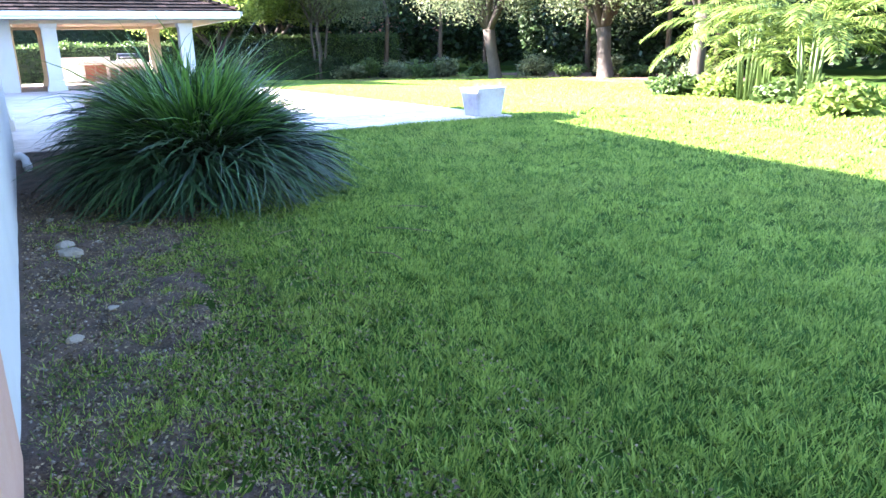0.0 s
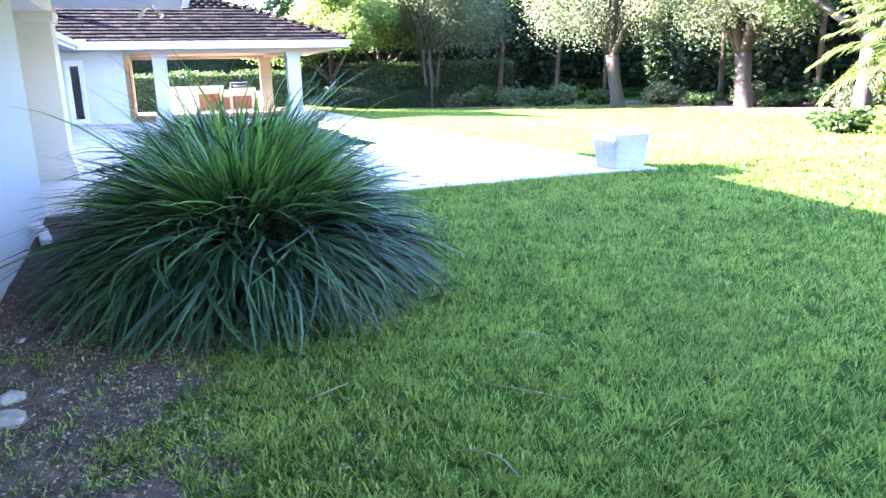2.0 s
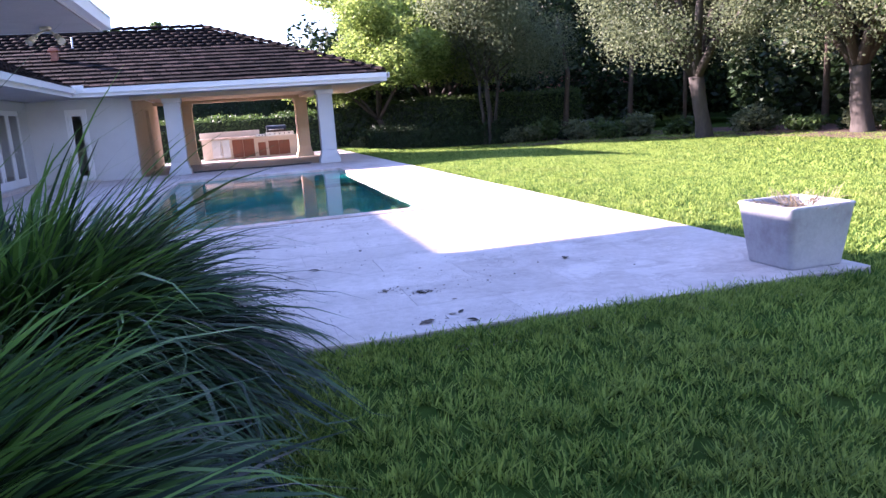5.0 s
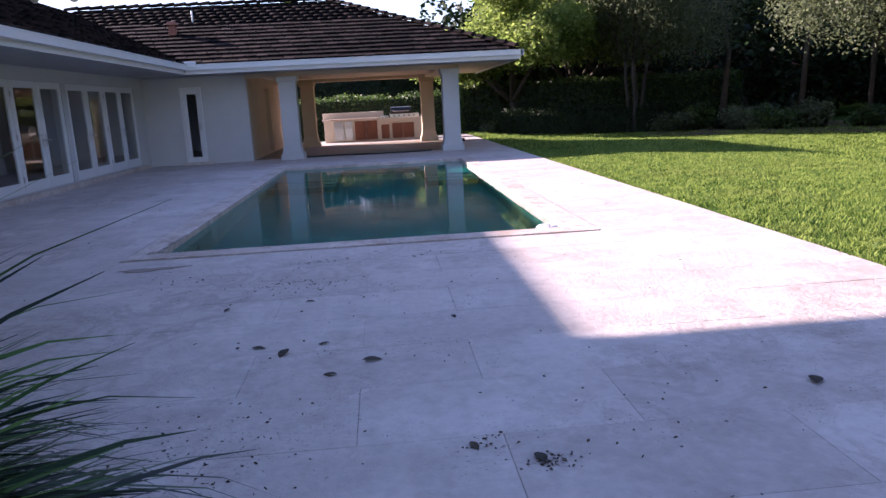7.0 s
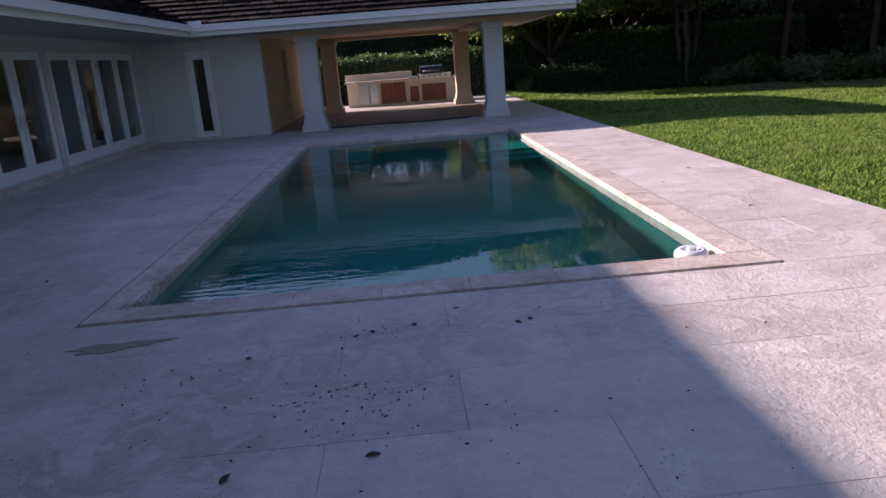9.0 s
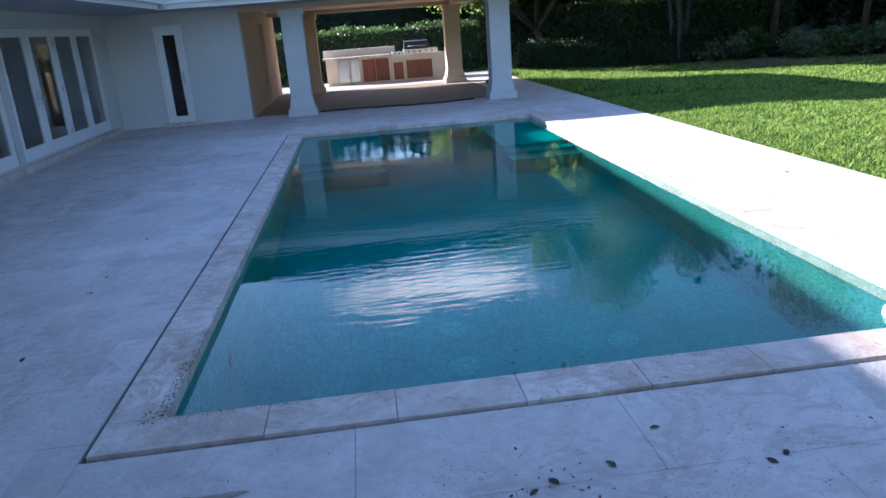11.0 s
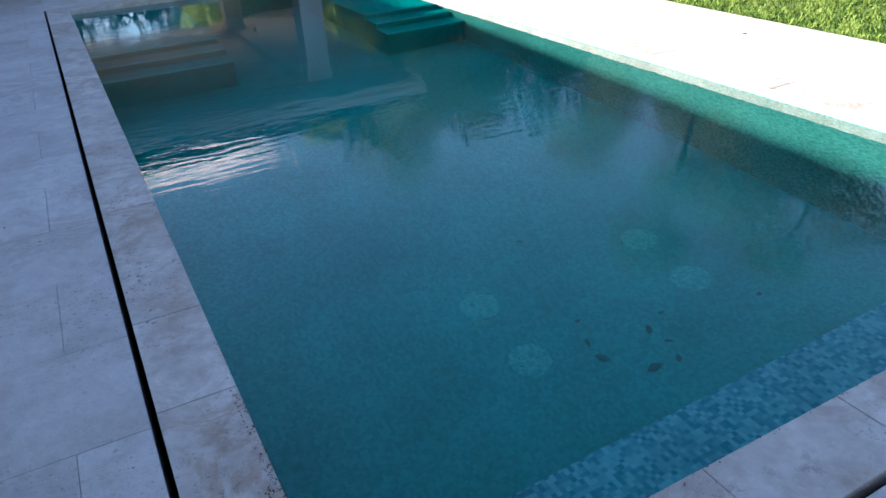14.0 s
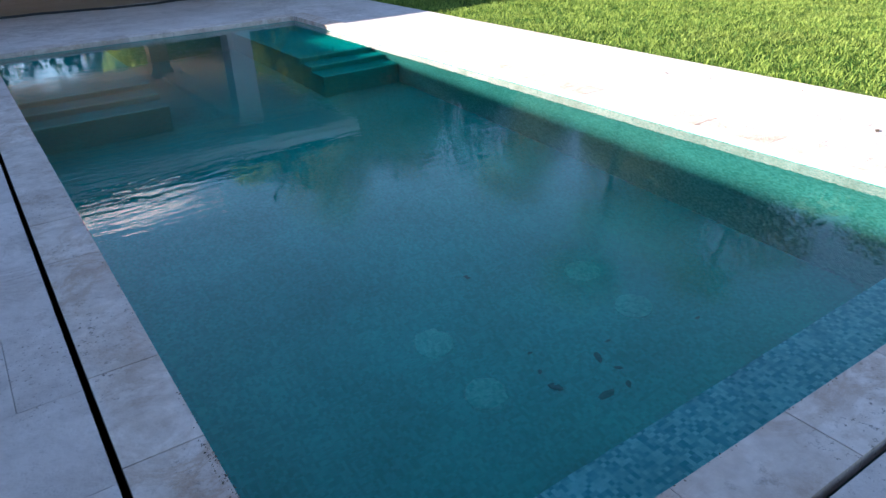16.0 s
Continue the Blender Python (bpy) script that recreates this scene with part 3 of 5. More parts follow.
NSOF = 2.5
def ceiling(name, x0, x1, y0, y1, z, mat, label):
    bm = bm_new()
    box(bm, x0, x1, y0, y1, z, z + 0.05)
    tagged(new(name, finish(bm, name, mat)), label, "ceiling", kind="structure")
# soffits wear the paint darkened for the shade under the eaves
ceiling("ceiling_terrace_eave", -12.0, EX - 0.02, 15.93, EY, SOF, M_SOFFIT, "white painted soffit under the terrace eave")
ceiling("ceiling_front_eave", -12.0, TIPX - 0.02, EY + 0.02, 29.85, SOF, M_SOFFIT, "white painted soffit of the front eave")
# porch ceiling coloured for the warm light bounced up to it
ceiling("ceiling_porch", -1.3, TIPX - 0.02, 29.85, BY, SOF + 0.03, M_BOUNCE_TAN, "ceiling of the covered porch, tan for bounced light")
ceiling("ceiling_rooms", -12.0, -1.3, 29.85, BY, SOF + 0.01, M_WHITE, "white ceiling of the rooms")
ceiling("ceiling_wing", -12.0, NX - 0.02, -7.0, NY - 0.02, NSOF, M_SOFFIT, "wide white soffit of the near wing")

def gutter(name, p, q, label, SOF=SOF):
    """A box gutter with a rolled lip from p to q along one axis."""
    bm = bm_new()
    (x0, y0), (x1, y1) = p, q
    if x0 == x1:
        for a, b, z0, z1 in ((0, 0.02, SOF - 0.01, EZ + 0.01), (0.02, 0.11, EZ - 0.13, EZ - 0.115), (0.095, 0.115, EZ - 0.13, EZ + 0.005), (0.085, 0.125, EZ - 0.005, EZ + 0.015)):
            box(bm, x0 + a, x0 + b, min(y0, y1), max(y0, y1), z0, z1)
    else:
        s = -1 if "back" not in name and "end" not in name else 1
        for a, b, z0, z1 in ((0, 0.02, SOF - 0.01, EZ + 0.01), (0.02, 0.11, EZ - 0.13, EZ - 0.115), (0.095, 0.115, EZ - 0.13, EZ + 0.005), (0.085, 0.125, EZ - 0.005, EZ + 0.015)):
            u, v = sorted((y0 + s * a, y0 + s * b))
            box(bm, min(x0, x1), max(x0, x1), u, v, z0, z1)
    return tagged(new(name, finish(bm, name, M_WHITE, 0.004)), label, "gutter", kind="structure")
gutter("gutter_terrace", (EX, 16.1), (EX, EY - 0.13), "white box gutter along the terrace eave")
gutter("gutter_front", (EX + 0.0, EY), (TIPX, EY), "white box gutter along the pavilion's front eave")
gutter("gutter_side", (TIPX, EY), (TIPX, BY), "white box gutter along the pavilion's side eave")
gutter("gutter_wing", (NX, -7.0), (NX, NY), "white box gutter of the near wing", 2.51)
gutter("gutter_wing_end", (-12.0, NY), (NX, NY), "white box gutter on the end of the near wing", 2.51)
bm = bm_new()
box(bm, EX + 0.02, EX + 0.34, EY - 0.16, EY - 0.11, EZ - 0.06, EZ + 0.09)
tagged(new("trim_splash_guard", finish(bm, "trim_splash_guard", M_WHITE, 0.004)), "white metal splash guard at the valley of the gutters", "gutter", kind="structure")

# beams of the pavilion
bm = bm_new()
box(bm, -1.36, 4.62, 29.75, 30.2, 2.3, SOF - 0.003)
box(bm, 4.03, 4.46, 30.2, 35.6, 2.3, SOF - 0.003)
box(bm, -1.36, 4.62, 35.6, 36.0, 2.3, SOF - 0.003)
tagged(new("trim_beam", finish(bm, "trim_beam", M_BOUNCE_TAN, 0.008)), "stucco beams on the pavilion columns, tan for bounced light", "beam", kind="structure")


def column(cx, cy, mat, label):
    c = thing("column", label, "column", "pavilion columns", at=(cx, cy, 0))
    bm = bm_new()
    frustum(bm, 0, 0, 0.0, 0.17, 0.325, 0.315)
    part("base", bm, mat, c, "", 0.012)
    bm = bm_new()
    frustum(bm, 0, 0, 0.17, 0.4, 0.285, 0.235)
    part("plinth", bm, mat, c, "", 0.01)
    bm = bm_new()
    frustum(bm, 0, 0, 0.4, 2.16, 0.235, 0.235)
    part("shaft", bm, mat, c, "", 0.012)
    bm = bm_new()
    frustum(bm, 0, 0, 2.16, 2.3, 0.27, 0.285)
    part("capital", bm, mat, c, "", 0.01)
    return c


column(-1.72, 14.5, M_CREAM, "square cream stucco corner column of the wing")
column(-0.21, 29.98, M_STUCCO, "square white stucco column with a flared base")
column(4.37, 29.98, M_STUCCO, "square white stucco column with a flared base")
column(-0.24, 35.8, M_BOUNCE_TAN, "square stucco column with a flared base, tan for bounced light")
column(4.08, 35.8, M_BOUNCE_TAN, "square stucco column with a flared base, tan for bounced light")

bm = bm_new()
box(bm, -1.94, -1.5, 10.85, 14.75, 2.3, NSOF - 0.003)
tagged(new("trim_wing_beam", finish(bm, "trim_wing_beam", M_CREAM, 0.008)), "cream stucco beam from the wing wall to its corner column", "beam", kind="structure")

# ---- planting ----
rng = np.random.default_rng(7)


def leaf_quads(P, size, squash=0.45, droop=0.0, aspect=0.5):
    """Rhombic leaves at P with random turns. Returns verts and faces."""
    n = len(P)
    d = rng.normal(size=(n, 3))
    d[:, 2] = d[:, 2] * squash - droop
    d /= np.linalg.norm(d, axis=1, keepdims=True)
    s = np.cross(d, rng.normal(size=(n, 3)))
    s /= np.linalg.norm(s, axis=1, keepdims=True)
    L = (size * rng.uniform(0.6, 1.4, n))[:, None]
    V = np.stack([P - d * L * 0.5, P + s * L * aspect * 0.5, P + d * L * 0.5, P - s * L * aspect * 0.5], 1).reshape(-1, 3)
    F = np.arange(4 * n).reshape(-1, 4)
    return V, F


def blob_points(centres, radii, n, shell=0.55, bumps=0.25):
    """Points in lumpy ellipsoids, most near the outside."""
    c = np.asarray(centres, float)
    r = np.asarray(radii, float)
    vol = r[:, 0] * r[:, 1] + r[:, 1] * r[:, 2]
    k = rng.choice(len(c), n, p=vol / vol.sum())
    u = rng.normal(size=(n, 3))
    u /= np.linalg.norm(u, axis=1, keepdims=True)
    q = shell + (1 - shell) * rng.random(n) ** 0.6
    lump = 1 + bumps * np.sin(u[:, 0] * 7 + k) * np.sin(u[:, 1] * 6 + 2 * k) * np.cos(u[:, 2] * 5)
    return c[k] + u * r[k] * (q * lump)[:, None]


def limb_tree(name, x, y, label, trunk_r, fork, height, crown, leaf_mat, leaves, leaf_size, group="", lean=(0, 0), limbs=5, seed=1, droop=0.2, stems=1):
    """A tapered trunk, forked limbs and a crown of many leaves in lumpy clumps."""
    rr = random.Random(seed)
    z0 = float(lawn_z(x, y)) - 0.1
    t = thing(name, label, "tree", group, at=(x, y, z0))
    ends = []
    for st in range(stems):
        bm = bm_new()
        bx, by = (0, 0) if stems == 1 else (rr.uniform(-0.4, 0.4), rr.uniform(-0.3, 0.3))
        ln = lean if stems == 1 else (rr.uniform(-0.7, 0.7), rr.uniform(-0.4, 0.4))
        pts = [Vector((bx + ln[0] * q + 0.05 * rr.uniform(-1, 1), by + ln[1] * q, fork * q)) for q in (0, 0.06, 0.25, 0.5, 0.75, 1.0)]
        tube(bm, pts, [trunk_r * q for q in (1.45, 1.15, 0.98, 0.92, 0.9, 0.95)], 12)
        part("trunk", bm, M_BARK, t)
        for i in range(limbs):
            a = 2 * math.pi * (i + rr.uniform(-0.3, 0.3)) / limbs + seed
            out = crown * rr.uniform(0.45, 0.85)
            p0 = pts[-1] - Vector((0, 0, 0.1))
            e = p0 + Vector((math.cos(a) * out, math.sin(a) * out, (height - fork) * (0.25 + 0.62 * ((i * 0.618) % 1.0))))
            mid = p0.lerp(e, 0.35) + Vector((0, 0, rr.uniform(0.1, 0.5)))
            m2 = p0.lerp(e, 0.7) + Vector((rr.uniform(-0.3, 0.3), rr.uniform(-0.3, 0.3), rr.uniform(0.2, 0.5)))
            bm = bm_new()
            tube(bm, [p0, mid, m2, e], [trunk_r * 0.62, trunk_r * 0.45, trunk_r * 0.28, trunk_r * 0.08], 8)
            for j in range(3):
                b0 = mid.lerp(m2, rr.random())
                b1 = b0 + Vector((rr.uniform(-1, 1), rr.uniform(-1, 1), rr.uniform(0.2, 1.0))) * crown * 0.3
                tube(bm, [b0, b0.lerp(b1, 0.5) + Vector((0, 0, 0.12)), b1], [trunk_r * 0.22, trunk_r * 0.14, trunk_r * 0.04], 6)
                ends.append(b1)
            part("limb", bm, M_BARK, t)
            ends += [e, m2]
    cs, rs = [], []
    for e in ends:
        cs.append(e + Vector((rr.uniform(-0.4, 0.4), rr.uniform(-0.4, 0.4), rr.uniform(-0.2, 0.4))))
        q = crown * rr.uniform(0.16, 0.29)
        rs.append((q, q, q * rr.uniform(0.55, 0.85)))
    P = blob_points(cs, rs, leaves, 0.35)
    if droop:
        P[:, 2] -= droop * crown * rng.random(len(P)) ** 2 * 0.4
    V, F = leaf_quads(P, leaf_size, 0.5, droop)
    ob = new("crown", np_mesh("crown", V, F, leaf_mat))
    ob.parent = t
    return t


def hedge(name, x0, x1, y0, y1, z0, z1, label, leaf_mat, n, size):
    h = thing(name, label, "hedge")
    # near-black core stands for the shade inside the hedge
    bm = bm_new()
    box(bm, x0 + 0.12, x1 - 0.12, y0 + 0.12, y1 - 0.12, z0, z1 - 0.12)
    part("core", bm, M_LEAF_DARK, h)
    w, d, t = x1 - x0, y1 - y0, z1 - z0
    k = rng.choice(5, n, p=np.array([w * t, w * t * 0.3, d * t, d * t, w * d]) / (w * t * 1.3 + 2 * d * t + w * d))
    u, v = rng.random(n), rng.random(n)
    P = np.zeros((n, 3))
    P[:, 0] = np.select([k == 2, k == 3], [x0, x1], x0 + u * w)
    P[:, 1] = np.select([k == 0, k == 1, k == 4], [y0, y1, y0 + v * d], y0 + u * d)
    P[:, 2] = np.where(k == 4, z1, z0 + v * t)
    P += rng.normal(size=(n, 3)) * 0.07
    P[:, 2] += 0.06 * np.sin(P[:, 0] * 1.7) + 0.04 * np.sin(P[:, 0] * 4.1 + P[:, 1])
    V, F = leaf_quads(P, size, 0.8)
    ob = new("leaves", np_mesh("leaves", V, F, leaf_mat))
    ob.parent = h
    return h


def shrub(name, x, y, r, h, label, leaf_mat, n, size, category="shrub", group="", aspect=0.5):
    z0 = float(lawn_z(x, y))
    s = thing(name, label, category, group, at=(x, y, z0 - 0.03))
    bm = bm_new()
    for i in range(5):
        a = i * 1.26 + x
        tube(bm, [(0.05 * math.cos(a), 0.05 * math.sin(a), 0), (r * 0.4 * math.cos(a), r * 0.4 * math.sin(a), h * 0.7)], [0.03, 0.01], 6)
    part("stems", bm, M_BARK, s)
    cs = [(r * 0.55 * math.cos(i * 2.4 + y), r * 0.55 * math.sin(i * 2.4 + y), h * (0.35 + 0.12 * (i % 4))) for i in range(7)]
    rs = [(r * 0.55, r * 0.55, h * 0.4)] * 7
    P = blob_points(cs, rs, n, 0.3)
    P[:, 2] = np.maximum(P[:, 2], 0.04)
    V, F = leaf_quads(P, size, 0.6, 0.1, aspect)
    ob = new("leaves", np_mesh("leaves", V, F, leaf_mat))
    ob.parent = s
    return s


def strap_leaves(n, reach, height, width, spread=1.0, seg=7, lift=1.0):
    """Arching blades from one crown: they rise and fall over to the ground."""
    a = rng.uniform(0, 2 * np.pi, n)
    steep = spread * rng.random(n) ** 0.7
    L = rng.uniform(0.75, 1.12, n)
    t = np.linspace(0, 1, seg)
    th0 = np.radians(86 - 52 * steep)                       # start angle over the ground
    bend = np.radians(rng.uniform(95, 150, n) * (0.3 + 0.7 * steep))
    tall = np.where(rng.random(n) < 0.09, 1.32, 1.0)
    steep = np.where(tall > 1, steep * 0.35, steep)
    length = tall * L * (height * 1.15 * (1 - steep) + reach * 1.25 * steep)
    ang = th0[:, None] - bend[:, None] * t[None] ** 1.3
    ds = (length / (seg - 1))[:, None]
    r = np.concatenate([np.zeros((n, 1)), np.cumsum(np.cos(ang[:, :-1]) * ds, 1)], 1)
    z = np.concatenate([np.zeros((n, 1)), np.cumsum(np.sin(ang[:, :-1]) * ds, 1)], 1) * lift
    b0 = rng.uniform(0, 0.22, n)
    aa = a[:, None] + rng.normal(size=n)[:, None] * 0.25 * t[None] ** 2
    cx = (np.cos(a) * b0)[:, None] + np.cos(aa) * r
    cy = (np.sin(a) * b0)[:, None] + np.sin(aa) * r
    w = width * rng.uniform(0.6, 1.2, n)[:, None] * np.clip(np.minimum(0.5 + t * 3, (1 - t) * 2.2), 0.04, 1)[None]
    tw = rng.normal(size=n)[:, None] * 0.5
    sx, sy = -np.sin(aa) * w * 0.5, np.cos(aa) * w * 0.5
    sz = np.sin(tw) * w * 0.5
    z = np.maximum(z, 0.015 + 0.03 * rng.random(n)[:, None])
    A = np.stack([cx - sx, cy - sy, z - sz], -1)
    B = np.stack([cx + sx, cy + sy, z + sz], -1)
    V = np.stack([A, B], 2).reshape(-1, 3)                   # n, seg, 2
    base = (np.arange(n) * seg * 2)[:, None] + (np.arange(seg - 1) * 2)[None]
    F = np.stack([base, base + 1, base + 3, base + 2], -1).reshape(-1, 4)
    return V, F


def grass_clump(x, y, reach, height, n, label, plume=1.36):
    z0 = float(lawn_z(x, y)) - 0.02
    c = thing("ornamental_grass", label, "plant", "tall grass clumps by the wall", at=(x, y, z0))
    V, F = strap_leaves(n, reach, height, 0.036, seg=9)
    ob = new("leaf_blades", np_mesh("leaf_blades", V, F, M_CLUMP, True))
    ob.parent = c
    V, F = strap_leaves(int(n * 0.24), reach * 0.95, height * plume, 0.03, 0.5, seg=9)
    ob = new("young_blades", np_mesh("young_blades", V, F, M_PLUME, True))
    ob.parent = c
    V, F = strap_leaves(70, reach * 0.85, height * 0.7, 0.014)
    ob = new("dry_blades", np_mesh("dry_blades", V, F, M_STRAW, True))
    ob.parent = tagged(c) and c
    return c


grass_clump(0.36, 8.38, 1.42, 0.95, 4300, "large arching green grass clump beside the white wall")
grass_clump(0.52, 10.3, 1.4, 0.95, 4000, "second arching green grass clump at the terrace edge", 1.2)


def palm(x, y, h, fronds, reach, label, seed, mat=M_PALM):
    z0 = float(lawn_z(x, y)) - 0.05
    p = thing("palm", label, "palm", "areca palms", at=(x, y, z0))
    rr = random.Random(seed)
    for s in range(5):
        bm = bm_new()
        a = s * 1.3
        tube(bm, [(0.15 * math.cos(a), 0.15 * math.sin(a), 0), (0.3 * math.cos(a), 0.3 * math.sin(a), h * 0.72)], [0.05, 0.035], 8)
        part("stem", bm, M_LEAF, p, "thin green palm stem")
    for f in range(fronds):
        a = f * 2.399 + seed
        up = rr.uniform(0.55, 1.35)
        base = Vector((0.3 * math.cos(a), 0.3 * math.sin(a), h * rr.uniform(0.3, 0.72)))
        L = reach * rr.uniform(0.75, 1.15)
        seg = 16
        pts, ang, pos = [], up, base.copy()
        for i in range(seg + 1):
            pts.append(pos.copy())
            pos += Vector((math.cos(a) * math.cos(ang), math.sin(a) * math.cos(ang), math.sin(ang))) * (L / seg)
            ang -= 1.7 / seg
        bm = bm_new()
        tube(bm, pts[::4], [0.018, 0.014, 0.01, 0.007, 0.003], 5)
        side = Vector((-math.sin(a), math.cos(a), 0))
        for i in range(3, seg):
            d = (pts[i + 1] - pts[i]).normalized()
            for q in (0.0, 0.5):
                o = pts[i].lerp(pts[i + 1], q)
                for sg in (-1, 1):
                    l = 0.42 * math.sin(math.pi * (i + q) / (seg + 1)) + 0.12
                    tip = o + (side * sg * 0.75 + d * 0.55 + Vector((0, 0, -0.25 + rr.uniform(-0.15, 0.15)))) * l
                    w = d * 0.03
                    m1 = o.lerp(tip, 0.5) + Vector((0, 0, 0.04))
                    bm.faces.new([bm.verts.new(v) for v in (o, m1 - w, tip, m1 + w)])
        part("frond", bm, mat, p)
    return p


palm(15.2, 13.2, 3.4, 34, 2.6, "yellow-green areca palm clump in the sun", 1)
palm(13.9, 10.6, 2.6, 28, 2.2, "low yellow-green areca palm clump in the sun", 2)
palm(18.6, 15.2, 4.6, 32, 3.2, "tall yellow-green areca palm clump behind the shrubs", 3)
palm(17.0, 10.0, 4.4, 32, 3.0, "tall yellow-green areca palm clump behind the shrubs", 5)

limb_tree("shade_tree", 20.8, 33.3, "shade tree with a pale grey trunk forking low", 0.33, 2.7, 14.0, 6.0, M_LEAF_GREY, 105000, 0.125, "trees along the lawn", (-0.35, 0.1), 10, 11, 0.5)
limb_tree("shade_tree", 24.2, 28.5, "shade tree with a dark forked trunk in the mulch bed", 0.38, 2.6, 14.0, 5.8, M_LEAF_GREY, 95000, 0.13, "trees along the lawn", (-0.1, 0.1), 10, 23, 0.45)
limb_tree("shade_tree", 21.0, 20.0, "pale-barked shade tree by the palms", 0.3, 2.8, 12.0, 5.2, M_LEAF, 70000, 0.13, "trees along the lawn", (0.2, 0.0), 9, 5, 0.35)
limb_tree("slender_tree", 14.2, 42.0, "several thin pale stems with drooping grey-green foliage", 0.09, 3.4, 12.5, 4.8, M_LEAF_GREY, 80000, 0.12, "", (0, 0), 5, 31, 0.9, 4)
limb_tree("garden_tree", 9.2, 43.4, "leafy light green tree behind the hedge", 0.16, 1.7, 10.0, 5.8, M_LEAF_LIME, 95000, 0.17, "", (-0.6, 0), 6, 41, 0.2)
limb_tree("garden_tree", 12.4, 47.0, "tall leafy green tree behind the hedge", 0.2, 2.0, 14.0, 6.5, M_LEAF_LIME, 60000, 0.24, "", (0.2, 0), 6, 43, 0.2)

limb_tree("garden_tree", -1.8, 50.5, "small leafy tree showing over the roof ridge", 0.14, 5.2, 7.6, 1.5, M_LEAF, 5000, 0.25, "", (0, 0), 5, 61, 0.2)
limb_tree("garden_tree", -5.0, 50.5, "small leafy tree showing over the roof ridge", 0.14, 5.3, 7.4, 1.2, M_LEAF, 4000, 0.25, "", (0, 0), 5, 67, 0.2)
# two trees added to cut the low sky light on the terrace wall
limb_tree("garden_tree", 21.5, 12.0, "leafy green tree added behind the palms to screen the sky", 0.2, 2.4, 8.5, 4.4, M_LEAF, 26000, 0.22, "", (0.2, 0), 6, 71, 0.2)
limb_tree("garden_tree", 20.5, 5.5, "leafy green tree added behind the palms to screen the sky", 0.2, 2.4, 8.5, 4.4, M_LEAF, 22000, 0.22, "", (0.2, 0), 6, 73, 0.2)
hedge("clipped_hedge", 6.3, 20.5, 44.2, 46.0, -0.8, 2.1, "tall clipped dark green hedge with a sunlit top", M_LEAF, 16000, 0.14)
hedge("low_hedge", 7.6, 15.6, 41.6, 42.6, -0.8, 0.72, "low clipped dark green hedge at the lawn's end", M_LEAF_DARK, 9000, 0.11)
hedge("porch_hedge", -8.0, 6.0, 42.0, 43.4, -0.8, 1.75, "clipped green hedge behind the outdoor kitchen", M_LEAF, 12000, 0.13)
hedge("back_hedge", -9.0, 6.2, 46.5, 48.0, -0.8, 3.1, "taller dark hedge behind", M_LEAF_DARK, 9000, 0.18)

# shrubs along the edge of the mulch bed
k = 0
for bx, by in [(13.6 + 0.85 * i, 41.0 - 0.62 * i) for i in range(9)] + [(22.8 + 0.35 * i, 34.0 - 1.5 * i) for i in range(9)]:
    k += 1
    shrub("shrub", bx + 1.6 + 0.5 * math.sin(k * 2.1), by + 1.4 + 0.5 * math.cos(k * 1.7), 0.9 + 0.25 * math.sin(k * 1.3), 0.95 + 0.3 * math.cos(k * 2.3), "dense mid-green shrub with pale glossy leaves", (M_LEAF, M_LEAF_DARK, M_LEAF_GREY)[k % 3], 1100, 0.2, "shrub", "shrubs under the trees")
for k, (bx, by) in enumerate(((12.9, 9.2), (14.6, 11.6), (16.0, 14.6), (16.6, 12.2), (18.5, 17.0), (15.8, 16.2))):
    shrub("low_plant", bx, by, 0.75, 0.7, "low bright green plants in the sunny bed", (M_LEAF_LIME, M_LEAF)[k % 2], 900, 0.18, "plant", "low plants under the palms")
shrub("low_plant", 7.3, 42.0, 0.45, 0.6, "pale grey-green spiky plant at the hedge foot", M_LEAF_GREY, 500, 0.2, "plant", "", 0.2)

